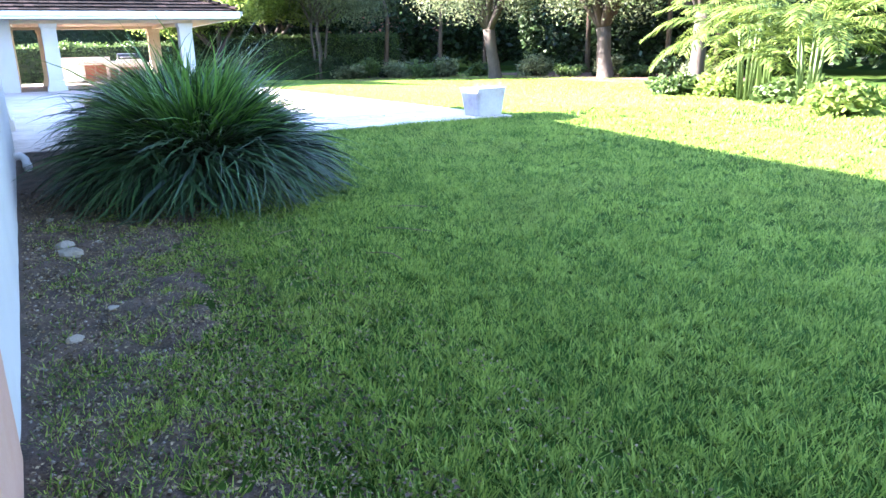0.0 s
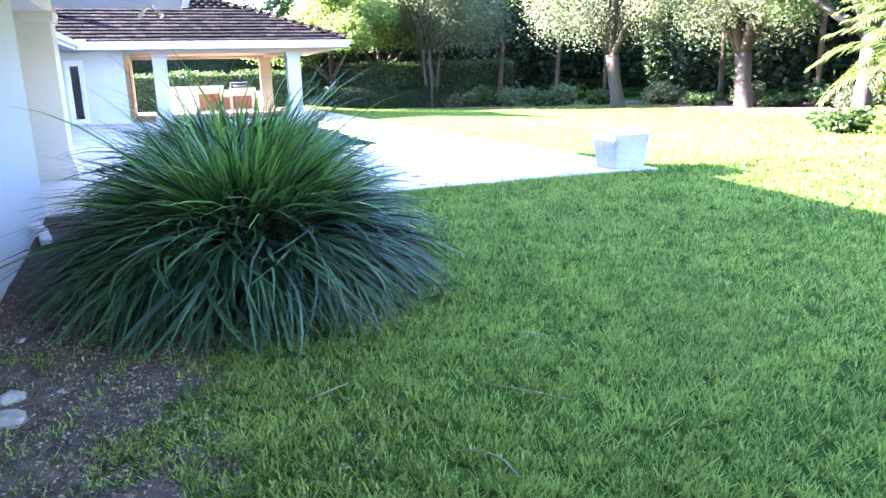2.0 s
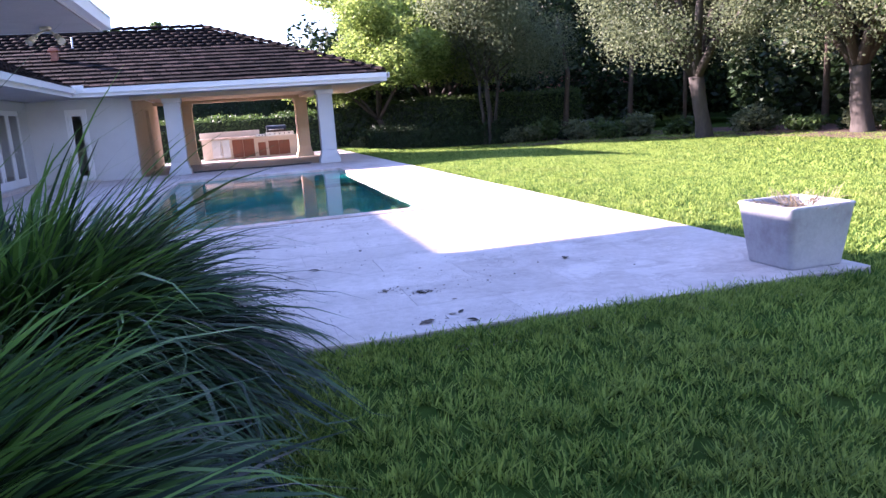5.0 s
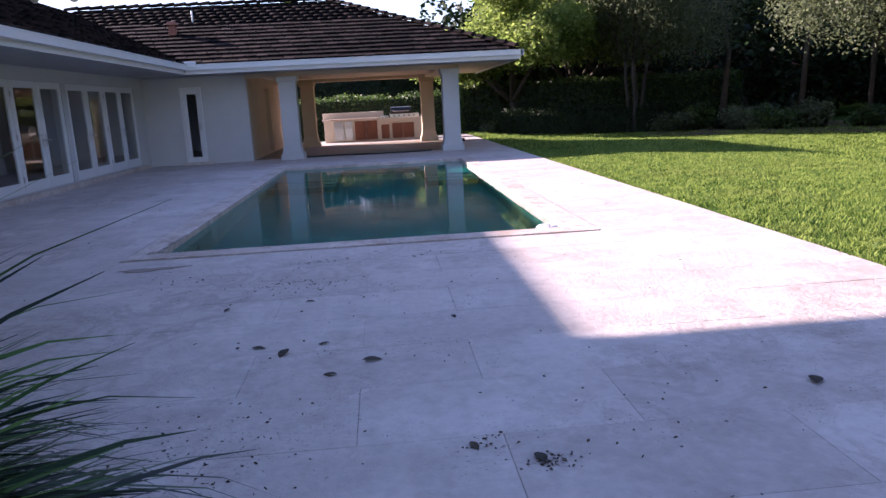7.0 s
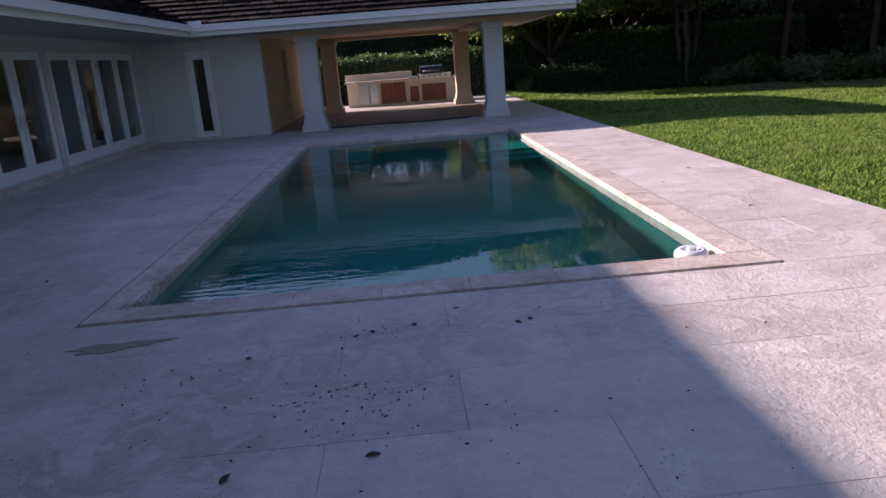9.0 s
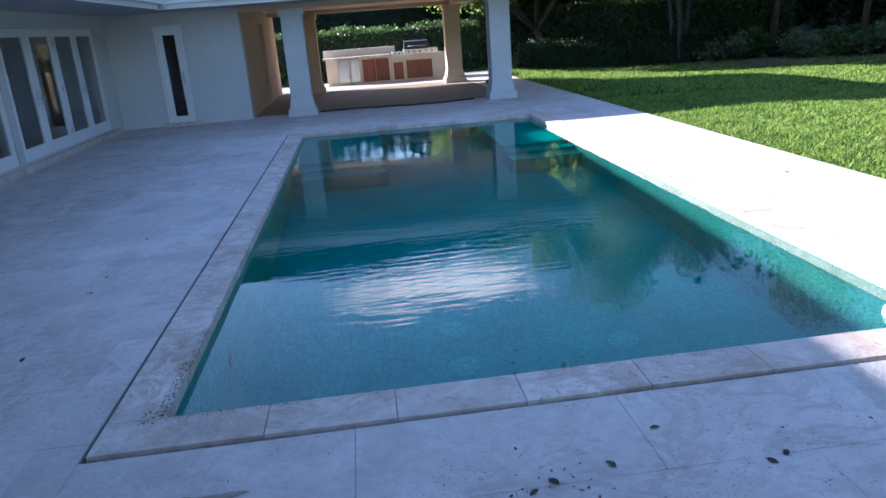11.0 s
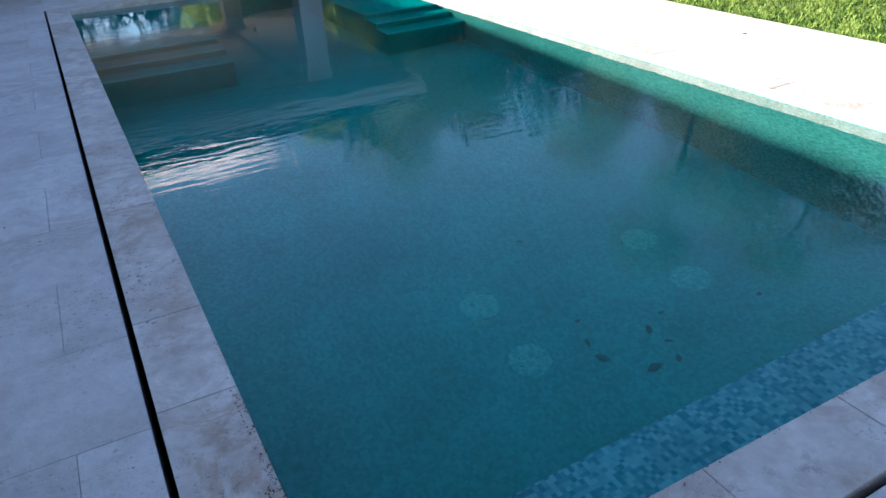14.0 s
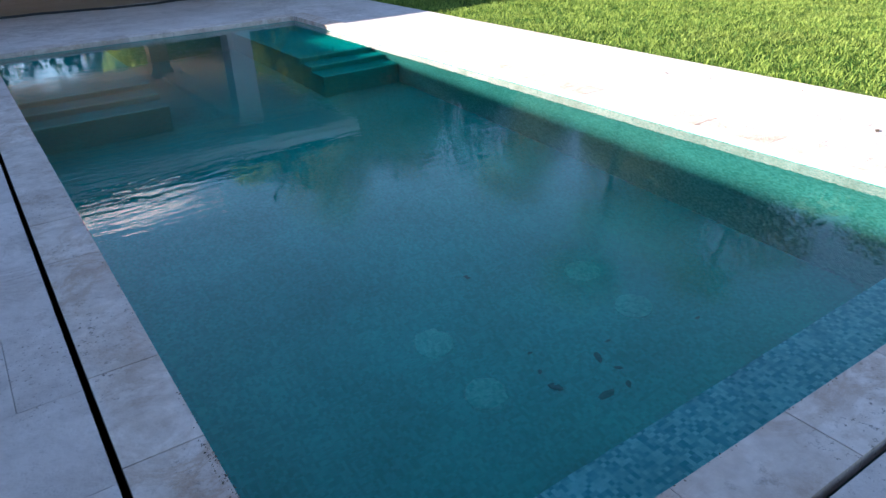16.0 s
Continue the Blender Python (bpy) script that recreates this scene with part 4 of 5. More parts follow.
# woods beyond, the gloom between their trunks put into the colour
def woods():
    cs, rs = [], []
    rr = random.Random(3)
    for i in range(46):
        x = -16 + i * 1.45
        for row in range(2):
            h = rr.uniform(3.2, 5.5) + row * 2 - (1.6 if x < 5 else 0) + (5.0 * row if x > 12 else 0)
            cs.append((x + rr.uniform(-1, 1), 50.0 + 3.5 * row + rr.uniform(-1, 1) - 0.16 * max(0, x - 18), h * 0.62))
            rs.append((rr.uniform(1.8, 2.8), rr.uniform(1.5, 2.2), h * 0.62))
    for i in range(26):
        y = 44 - i * 1.7
        for row in range(2):
            h = rr.uniform(3.5, 6.0) + row * 7.0
            cs.append((30.5 + 3.2 * row + rr.uniform(-1, 1), y + rr.uniform(-1, 1), h * 0.6))
            rs.append((rr.uniform(1.6, 2.4), rr.uniform(1.6, 2.6), h * 0.62))
    P = blob_points(cs, rs, 140000, 0.5, 0.3)
    P = P[P[:, 2] > -0.3]
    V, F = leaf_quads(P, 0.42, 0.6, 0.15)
    tagged(new("woods", np_mesh("woods", V, F, M_LEAF_DARK)), "dense green woods closing the garden, shade put into the colour", "woods", kind="stuff")
    # trunks inside the woods
    for i in (0, 4, 7, 9, 11, 13, 14):
        bm = bm_new()
        x, y = 14 + i * 1.25 + rr.uniform(-0.4, 0.4), 47.6 - 0.75 * i + rr.uniform(-1, 1)
        if i > 9:
            x, y = 27.8 + rr.uniform(-0.8, 0.8), 38 - (i - 10) * 3.4
        h = rr.uniform(6, 9)
        tube(bm, [(0, 0, -0.4), (rr.uniform(-0.3, 0.3), 0, h * 0.5), (rr.uniform(-0.5, 0.5), 0, h)], [rr.uniform(0.1, 0.2), 0.12, 0.06], 8)
        thing("wood_trunk", "slim brown tree trunk in the shade of the woods", "tree trunk", "trunks in the woods", bm=bm, material=M_BARK_DARK, at=(x, y, 0))
    V, F = [], []
    def sheet(f, n):
        o = len(V)
        for i in range(n + 1):
            for j in range(7):
                V.append(f(i / n, j / 6))
        for i in range(n):
            for j in range(6):
                a = o + i * 7 + j
                F.append((a, a + 7, a + 8, a + 1))
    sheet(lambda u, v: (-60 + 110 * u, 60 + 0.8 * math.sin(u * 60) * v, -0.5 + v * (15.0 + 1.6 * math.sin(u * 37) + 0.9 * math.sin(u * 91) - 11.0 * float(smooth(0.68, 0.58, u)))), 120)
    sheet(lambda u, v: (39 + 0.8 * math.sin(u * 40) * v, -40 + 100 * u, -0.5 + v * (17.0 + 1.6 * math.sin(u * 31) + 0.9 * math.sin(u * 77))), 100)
    tagged(new("backdrop", np_mesh("backdrop", np.array(V), np.array(F), M_LEAF_DARK, True)), "green far tree line, shade put into the colour", "backdrop", kind="structure")


woods()

# mulch bed under the trees
def bed(name, outline, mat, label, z_up, cat):
    bm = bm_new()
    n = len(outline)
    cx, cy = sum(p[0] for p in outline) / n, sum(p[1] for p in outline) / n
    rings = []
    for s in (1.0, 0.93, 0.6, 0.25):
        ring = []
        for i, (x, y) in enumerate(outline):
            px, py = cx + (x - cx) * s, cy + (y - cy) * s
            ring.append(bm.verts.new((px, py, float(lawn_z(px, py)) + (z_up if s < 1 else -0.03) + (0.012 * math.sin(i * 2.3 + s * 9) if s < 1 else 0))))
        rings.append(ring)
    for a, b in zip(rings, rings[1:]):
        for i in range(n):
            bm.faces.new((a[i], a[(i + 1) % n], b[(i + 1) % n], b[i]))
    bm.faces.new(rings[-1])
    tagged(new(name, finish(bm, name, mat)), label, cat, kind="structure")


def curve_outline(keys, per=6, jitter=0.1, seed=0):
    rr = random.Random(seed)
    out = []
    n = len(keys)
    for i in range(n):
        p0, p1, p2, p3 = (Vector((*keys[(i + j) % n], 0)) for j in (-1, 0, 1, 2))
        for q in range(per):
            t = q / per
            v = 0.5 * (2 * p1 + (p2 - p0) * t + (2 * p0 - 5 * p1 + 4 * p2 - p3) * t * t + (3 * p1 - p0 - 3 * p2 + p3) * t ** 3)
            out.append((v.x + rr.uniform(-jitter, jitter), v.y + rr.uniform(-jitter, jitter)))
    return out


bed("mulch_bed", curve_outline([(13.0, 39.5), (17.3, 36.6), (20.5, 33.6), (22.6, 28.5), (21.5, 23.5), (27.0, 21.0), (31.0, 30.0), (27.0, 41.0), (18.0, 44.0)], 6, 0.15, 2), M_MULCH, "red-brown mulch bed under the shade trees", 0.03, "mulch bed")


def soil_edge(y):
    """Where the bare soil beside the wall gives way to grass."""
    return np.interp(y, [0.5, 2.2, 4.2, 5.2, 6.3, 6.9, 7.5, 8.2, 9.3, 10.6, 11.8], [-1.25, -1.1, -0.9, -0.6, -0.62, -0.35, 0.0, 0.5, 1.0, 1.2, 1.1])


def soil_bed():
    xs, ys = np.linspace(WX - 0.02, 2.6, 110), np.linspace(0.2, 11.7, 300)
    X, Y = np.meshgrid(xs, ys)
    wob = np.array([noise.fractal(Vector((px * 2.3, py * 2.3, 0.3)), 0.8, 2.2, 4) for px, py in zip(X.ravel(), Y.ravel())]).reshape(X.shape)
    d = soil_edge(Y) + 0.34 - X + 0.42 * wob
    Z = lawn_z(X, Y) + 0.03 * smooth(-0.25, 0.3, d) - 0.024 * smooth(0.0, -0.3, d) - 0.002 + 0.012 * wob * smooth(-0.1, 0.2, d) + 0.012 * np.sin(9 * X + Y) * np.sin(8 * Y) + 0.008 * np.sin(23 * X) * np.sin(19 * Y)
    V = np.stack([X, Y, Z], -1).reshape(-1, 3)
    n, m = len(ys), len(xs)
    i = (np.arange(n - 1)[:, None] * m + np.arange(m - 1)).ravel()
    tagged(new("soil_bed", np_mesh("soil_bed", V, np.stack([i, i + 1, i + m + 1, i + m], -1), M_SOIL, True)), "bare brown soil bed with pebbles along the wall", "soil bed", kind="structure")





def lawn_blades(name, x0, x1, y0, y1, per_m2, h, w, keep, label, loose=0.6):
    per = 16                                                   # blades in a tuft
    n = int((x1 - x0) * (y1 - y0) * per_m2 / per)
    cx, cy = rng.uniform(x0, x1, n), rng.uniform(y0, y1, n)
    m = keep(cx, cy)
    cx, cy = np.repeat(cx[m], per), np.repeat(cy[m], per)
    big = np.repeat(rng.uniform(0.6, 1.35, m.sum()), per)
    n = len(cx)
    spread = (loose / math.sqrt(per_m2 / per)) * rng.random(n) ** 0.5
    a = rng.uniform(0, 2 * np.pi, n)
    x, y = cx + np.cos(a) * spread, cy + np.sin(a) * spread
    m = (x < TX0) | (x > TX1 - 0.004) | (y < TY0 + 0.004)
    x, y, a, big = x[m], y[m], a[m], big[m]
    n = len(x)
    a = a + rng.normal(size=n) * 0.6
    z = lawn_z(x, y)
    hh = h * big * rng.uniform(0.55, 1.2, n)
    ww = w * rng.uniform(0.6, 1.2, n)
    lean = rng.uniform(0.15, 1.5, n) * hh
    dx, dy = np.cos(a), np.sin(a)
    sa = a + np.pi / 2 + rng.normal(size=n) * 0.4
    sx, sy = np.cos(sa) * ww * 0.5, np.sin(sa) * ww * 0.5
    V = np.empty((n, 4, 3))
    V[:, 0] = np.stack([x - sx, y - sy, z - 0.005], -1)
    V[:, 1] = np.stack([x + sx, y + sy, z - 0.005], -1)
    mx, my = x + dx * lean, y + dy * lean
    V[:, 2] = np.stack([mx + sx * 0.35, my + sy * 0.35, z + hh], -1)
    V[:, 3] = np.stack([mx - sx * 0.35, my - sy * 0.35, z + hh * 0.96], -1)
    tagged(new(name, np_mesh(name, V.reshape(-1, 3), np.arange(4 * n).reshape(-1, 4), M_BLADE)), label, "grass", kind="stuff")


def patchy(x, y):
    return np.sin(2.9 * x + 1.3 * np.sin(2.1 * y)) * np.sin(2.3 * y + 1.7 * np.sin(1.9 * x)) + 0.5 * np.sin(7.1 * x + 2) * np.sin(6.3 * y)


def keep_near(x, y):
    edge = soil_edge(y) + 0.3 * patchy(0.7 * x + 3, 0.8 * y)
    thin = smooth(1.1, 0.0, x - edge)                          # sparse next to the bed
    p = patchy(x, y)
    chance = np.where(x > edge, 1 - 0.8 * thin * (p > -0.35) - 0.1 * (p > 0.8), np.where(y < 4.6, 0.6, 0.2) + 0.35 * (p > 0.0) * (y < 7.6) - 0.2 * (y >= 7.6))
    return (rng.random(len(x)) < chance) & ((y < TY0 - 0.02) | (x > TX1 + 0.02))


soil_bed()
lawn_blades("lawn_fringe", 1.1, 5.85, 10.5, 10.75, 8000, 0.062, 0.009, lambda x, y: y < TY0 + 0.03, "longer grass blades along the edge of the paving", 0.9)
lawn_blades("lawn_grass", -1.3, 12.0, -6.0, 1.2, 1800, 0.045, 0.018, keep_near, "short broad-bladed green lawn grass", 1.2)
lawn_blades("lawn_grass", 9.5, 24.0, -6.0, 6.0, 320, 0.065, 0.03, lambda x, y: x > 0, "sunlit green lawn grass towards the palms", 1.3)
lawn_blades("lawn_grass", -1.3, 3.6, 1.2, 8.0, 7000, 0.047, 0.0108, keep_near, "short broad-bladed green lawn grass")
lawn_blades("lawn_grass", -1.3, 3.6, 8.0, 10.8, 5200, 0.047, 0.012, keep_near, "short broad-bladed green lawn grass")
lawn_blades("lawn_grass", 3.6, 5.85, 1.5, 10.8, 4200, 0.047, 0.0125, keep_near, "short broad-bladed green lawn grass")
lawn_blades("lawn_grass", 5.85, 9.5, 2.0, 14.0, 2500, 0.047, 0.015, keep_near, "short broad-bladed green lawn grass")
lawn_blades("lawn_grass", 5.85, 12.0, 14.0, 28.0, 1700, 0.042, 0.016, lambda x, y: x > TX1 + 0.02, "sunlit green lawn grass beside the terrace", 1.3)
lawn_blades("lawn_grass", 9.5, 24.0, 6.0, 42.0, 330, 0.06, 0.028, lambda x, y: (x > 12) | (y < 14) | (y > 28), "sunlit green lawn grass towards the trees", 1.3)
lawn_blades("lawn_grass", 5.85, 9.6, 28.0, 42.0, 250, 0.085, 0.025, lambda x, y: x > TX1, "shaded green lawn grass beside the pavilion", 1.3)

# ---- outdoor kitchen behind the porch ----
def kitchen():
    y0, y1 = 38.3, 39.05
    isl = thing("outdoor_kitchen", "cream stucco outdoor kitchen counter with red-brown wooden doors", "kitchen island")
    bm = bm_new()
    box(bm, -0.1, 3.95, y0 + 0.03, y1, 0.0, 0.86)
    part("body", bm, M_CREAM, isl, "", 0.01)
    bm = bm_new()
    box(bm, -0.18, 2.12, y0 - 0.03, y1 + 0.05, 0.86, 0.92)
    part("counter_top", bm, M_COPING, isl, "pale stone counter top", 0.012)
    bm = bm_new()
    box(bm, -0.18, 2.3, y1 - 0.1, y1 + 0.08, 0.922, 1.16)
    part("splashback", bm, M_CREAM, isl, "", 0.01)
    for x0, x1, z0, z1 in ((1.12, 1.56, 0.06, 0.8), (1.57, 2.02, 0.06, 0.8), (2.18, 2.5, 0.06, 0.62), (2.62, 3.04, 0.06, 0.66), (3.05, 3.5, 0.06, 0.66)):
        bm = bm_new()
        box(bm, x0, x1, y0, y0 + 0.028, z0, z1)
        d = part("cabinet_door", bm, M_WOOD, isl, "red-brown wooden cabinet door", 0.006)
        bm = bm_new()
        box(bm, x0 + 0.07, x1 - 0.07, y0 - 0.012, y0 - 0.001, z0 + 0.07, z1 - 0.07)
        part("door_panel", bm, M_WOOD, d, "", 0.004)
    bm = bm_new()
    box(bm, 0.3, 0.68, y0 - 0.03, y0 + 0.028, 0.08, 0.82)
    f = part("fridge_door", bm, M_STEEL, isl, "brushed steel fridge door", 0.008)
    bm = bm_new()
    tube(bm, [(0.64, y0 - 0.07, 0.2), (0.64, y0 - 0.07, 0.74)], 0.012, 8)
    part("bar_handle", bm, M_STEEL, f, "steel bar handle")
    bm = bm_new()
    box(bm, 0.72, 1.02, y0 - 0.02, y0 + 0.028, 0.08, 0.82)
    part("ice_maker_door", bm, M_STEEL, isl, "brushed steel drawer front", 0.008)
    g = thing("gas_grill", "built-in steel gas grill with a black hood", "grill", at=(0, 0, 0))
    bm = bm_new()
    box(bm, 2.56, 3.72, y0 - 0.06, y1 - 0.1, 0.86, 1.02)
    part("firebox", bm, M_STEEL, g, "steel grill body", 0.01)
    bm = bm_new()
    pts = [(y0 + 0.02, 1.02), (y0 + 0.0, 1.12), (y0 + 0.12, 1.27), (y0 + 0.36, 1.3), (y1 - 0.14, 1.2), (y1 - 0.14, 1.02)]
    a = [bm.verts.new((2.6, p[0], p[1])) for p in pts]
    b = [bm.verts.new((3.42, p[0], p[1])) for p in pts]
    bm.faces.new(a), bm.faces.new(b[::-1])
    for i in range(len(pts)):
        j = (i + 1) % len(pts)
        bm.faces.new((a[i], a[j], b[j], b[i]))
    hood = part("hood", bm, M_BLACK, g, "black enamel hood", 0.012)
    bm = bm_new()
    tube(bm, [(2.7, y0 - 0.04, 1.12), (3.32, y0 - 0.04, 1.12)], 0.014, 8)
    part("hood_handle", bm, M_STEEL, hood, "steel handle bar")
    for i in range(5):
        bm = bm_new()
        tube(bm, [(2.72 + 0.2 * i, y0 - 0.06, 0.94), (2.72 + 0.2 * i, y0 - 0.105, 0.94)], [0.032, 0.026], 12)
        part("knob", bm, M_BLACK, g, "black control knob")
    s = thing("side_burner", "small steel side burner set in the counter", "burner")
    bm = bm_new()
    box(bm, 2.16, 2.5, y0 - 0.05, y1 - 0.15, 0.86, 0.96)
    part("burner_body", bm, M_STEEL, s, "", 0.008)
    for i in range(2):
        bm = bm_new()
        tube(bm, [(2.26 + 0.14 * i, y0 - 0.05, 0.91), (2.26 + 0.14 * i, y0 - 0.09, 0.91)], [0.03, 0.025], 12)
        part("knob", bm, M_BLACK, s, "black control knob")

    for ob in (isl, g, s):
        ob.location.x = 0.16


kitchen()
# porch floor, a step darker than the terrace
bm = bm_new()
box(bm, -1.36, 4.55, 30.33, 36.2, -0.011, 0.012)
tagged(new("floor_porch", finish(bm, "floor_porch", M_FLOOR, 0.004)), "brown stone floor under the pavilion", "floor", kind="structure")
bm = bm_new()
tube(bm, [(0.15 + 0.2 * i, 30.05 + 0.16 * math.sin(i * 0.35 + 0.4) + 0.03 * math.sin(i * 1.7), 0.022) for i in range(19)], 0.022, 8)
thing("garden_hose", "black garden hose lying across the porch edge", "hose", bm=bm, material=M_RUBBER)
bm = bm_new()
for i in range(3):
    tube(bm, [(5.0 + 0.22 * math.cos(a * 0.5), 34.2 + 0.22 * math.sin(a * 0.5), 0.025 + 0.03 * i) for a in range(13)], 0.02, 6)
thing("coiled_hose", "dark coiled hose on the paving beside the pavilion", "hose", bm=bm, material=M_RUBBER)

# ---- planter ----
def planter():
    x, y, h = 5.66, 11.08, 0.47
    p = thing("planter", "square grey-white weathered concrete planter on the terrace corner", "planter", at=(x, y, 0.0))
    def ring(bm, a, z, r=0.05):
        out = []
        for sx, sy, st in ((1, 1, 0), (-1, 1, 90), (-1, -1, 180), (1, -1, 270)):
            for q in (0, 30, 60, 90):
                t = radians(st + q)
                out.append(bm.verts.new((sx * (a - r) + r * math.cos(t), sy * (a - r) + r * math.sin(t), z)))
        return out
    bm = bm_new()
    rs = [ring(bm, a, z) for a, z in ((0.235, 0.0), (0.24, 0.02), (0.291, h - 0.03), (0.299, h - 0.012), (0.292, h), (0.262, h), (0.255, h - 0.02), (0.24, h - 0.14))]
    for a, b in zip(rs, rs[1:]):
        for i in range(16):
            f = bm.faces.new((a[i], a[(i + 1) % 16], b[(i + 1) % 16], b[i]))
            f.smooth = True
    bm.faces.new(rs[0][::-1]), bm.faces.new(rs[-1])
    part("pot_body", bm, M_POT, p)
    bm = bm_new()
    r = ring(bm, 0.245, h - 0.075)
    c = bm.verts.new((0, 0, h - 0.045))
    for i in range(16):
        bm.faces.new((r[i], r[(i + 1) % 16], c))
    part("soil", bm, M_SOIL, p, "dry soil in the planter")
    V, F = strap_leaves(160, 0.16, 0.16, 0.006, seg=4)
    V = V * np.array([1.1, 1.1, 1.0]) + np.array([0, 0, h - 0.06])
    P2 = V.reshape(160, -1, 3) + rng.uniform(-0.12, 0.12, (160, 1, 3)) * np.array([1, 1, 0])
    ob = new("dry_grass", np_mesh("dry_grass", P2.reshape(-1, 3), F, M_STRAW))
    ob.parent = tagged(p)


planter()

# ---- pool float in the corner ----
fl = thing("pool_float", "round white plastic floating dispenser in the pool corner", "pool float", at=(4.06, 16.72, WATER_Z - 0.03))
bm = bm_new()
prof = ((0.045, 0.05), (0.06, 0.08), (0.1, 0.085), (0.125, 0.06), (0.13, 0.02), (0.11, -0.02), (0.05, -0.03))
rings = [[bm.verts.new((r * math.cos(2 * math.pi * k / 24), r * math.sin(2 * math.pi * k / 24), z)) for k in range(24)] for r, z in prof]
for a, b in zip(rings, rings[1:]):
    for k in range(24):
        bm.faces.new((a[k], b[k], b[(k + 1) % 24], a[(k + 1) % 24])).smooth = True
bm.faces.new(rings[0]), bm.faces.new(rings[-1])
part("float_ring", bm, M_WHITE, fl)
bm = bm_new()
disc(bm, 0, 0, 0.051, 0.1, 0.04, 20, 0.035)
part("cap", bm, M_WHITE, fl, "white screw cap", 0.004)

# ---- wall and roof fittings ----
dp = thing("drain_pipe", "short white pipe elbow at the foot of the wall", "pipe")
bm = bm_new()
tube(bm, [(WX + 0.004, 9.95, 0.05), (WX + 0.07, 9.95, 0.06), (WX + 0.11, 9.93, 0.02), (WX + 0.12, 9.92, -0.05), (WX + 0.125, 9.9, -0.21)], 0.045, 14)
part("elbow", bm, M_WHITE, dp)
bm = bm_new()
tube(bm, [(WX + 0.122, 9.92, -0.03), (WX + 0.122, 9.92, -0.08)], 0.052, 14)
part("collar", bm, M_WHITE, dp)
SL = (RZ - EZ) / (RY - EY)
rv = thing("roof_vent", "brown metal roof vent with a hood", "roof vent", at=(-3.36, 30.7, EZ + SL * (30.7 - EY) + 0.02))
bm = bm_new()
frustum(bm, 0, 0, -0.06, 0.3, 0.09, 0.09)
part("stack", bm, M_CLAY, rv, "", 0.008)
bm = bm_new()
frustum(bm, 0, 0, 0.3, 0.4, 0.15, 0.1)
part("vent_hood", bm, M_CLAY, rv, "", 0.01)
bm = bm_new()
box(bm, -0.2, 0.2, -0.22, 0.16, -0.11, -0.085)
part("flashing", bm, M_STEEL, rv, "pale metal flashing")
bm = bm_new()
tube(bm, [(0, 0, -0.1), (0, 0, 0.36)], 0.028, 12)
thing("vent_pipe", "thin white vent pipe through the roof tiles", "pipe", bm=bm, material=M_WHITE, at=(-3.02, 31.7, EZ + SL * (31.7 - EY) + 0.02))
fx = thing("floodlight", "weathered beige floodlight under the wing's soffit", "lamp", at=(-0.19, 15.45, NSOF))
bm = bm_new()
disc(bm, 0, 0, -0.03, 0.0, 0.06, 16)
part("mount", bm, M_CREAM, fx)
for sg in (-1, 1):
    bm = bm_new()
    tube(bm, [(0, 0, -0.03), (sg * 0.07, -0.02, -0.07), (sg * 0.12, -0.04, -0.12)], 0.014, 8)
    tube(bm, [(sg * 0.1, -0.02, -0.09), (sg * 0.16, -0.1, -0.17)], [0.025, 0.042], 14)
    part("lamp_head", bm, M_CREAM, fx)
gl = thing("garden_light", "small pale bollard light at the lawn edge", "lamp", at=(20.3, 21.4, float(lawn_z(20.3, 21.4))))
bm = bm_new()
tube(bm, [(0, 0, -0.05), (0, 0, 0.3)], 0.035, 10)
part("post", bm, M_WHITE, gl)
bm = bm_new()
disc(bm, 0, 0, 0.3, 0.38, 0.07, 16, 0.03)
part("cap", bm, M_WHITE, gl)

# ---- neighbour's roof between the trees ----
nh = thing("neighbour_house", "distant house with a terracotta roof half hidden by trees", "house", at=(24.0, 57.0, -0.3))
bm = bm_new()
box(bm, -7, 7, -1.6, 2, 0, 2.9)
part("wall", bm, M_STUCCO, nh, "white wall")
bm = bm_new()
deck(bm, [(-7.6, -2.2, 2.8), (7.6, -2.2, 2.8), (7.6, 0.2, 4.2), (-7.6, 0.2, 4.2)], 0.12)
deck(bm, [(-7.6, 0.2, 4.2), (7.6, 0.2, 4.2), (7.6, 2.6, 2.8), (-7.6, 2.6, 2.8)], 0.12)
part("roof", bm, M_CLAY, nh, "terracotta tiled roof")

# ---- stones, twigs, fallen leaves ----
def stone(x, y, r, z=None):
    bm = bm_new()
    bmesh.ops.create_icosphere(bm, subdivisions=2, radius=r)
    rr = random.Random(int(x * 977 + y * 131))
    for v in bm.verts:
        v.co = Vector((v.co.x * 1.25, v.co.y, v.co.z * 0.6)) * (1 + 0.28 * noise.noise(v.co * (1.6 / r) + Vector((x * 9, y * 7, 0))))
    zz = float(lawn_z(x, y)) + 0.02 if z is None else z
    thing("stone", "pale broken limestone piece lying on the soil", "stone", "stones in the soil bed", bm=bm, material=M_ROCK, at=(x, y, zz + r * 0.25)).rotation_euler = (0, 0, rr.uniform(0, 6))


for x, y, r in ((-1.05, 6.9, 0.065), (-1.02, 6.66, 0.08), (-1.12, 7.7, 0.035), (-0.8, 6.9, 0.03), (-0.62, 7.2, 0.028), (-0.85, 5.4, 0.04), (-1.1, 5.0, 0.05)):
    stone(x, y, r)


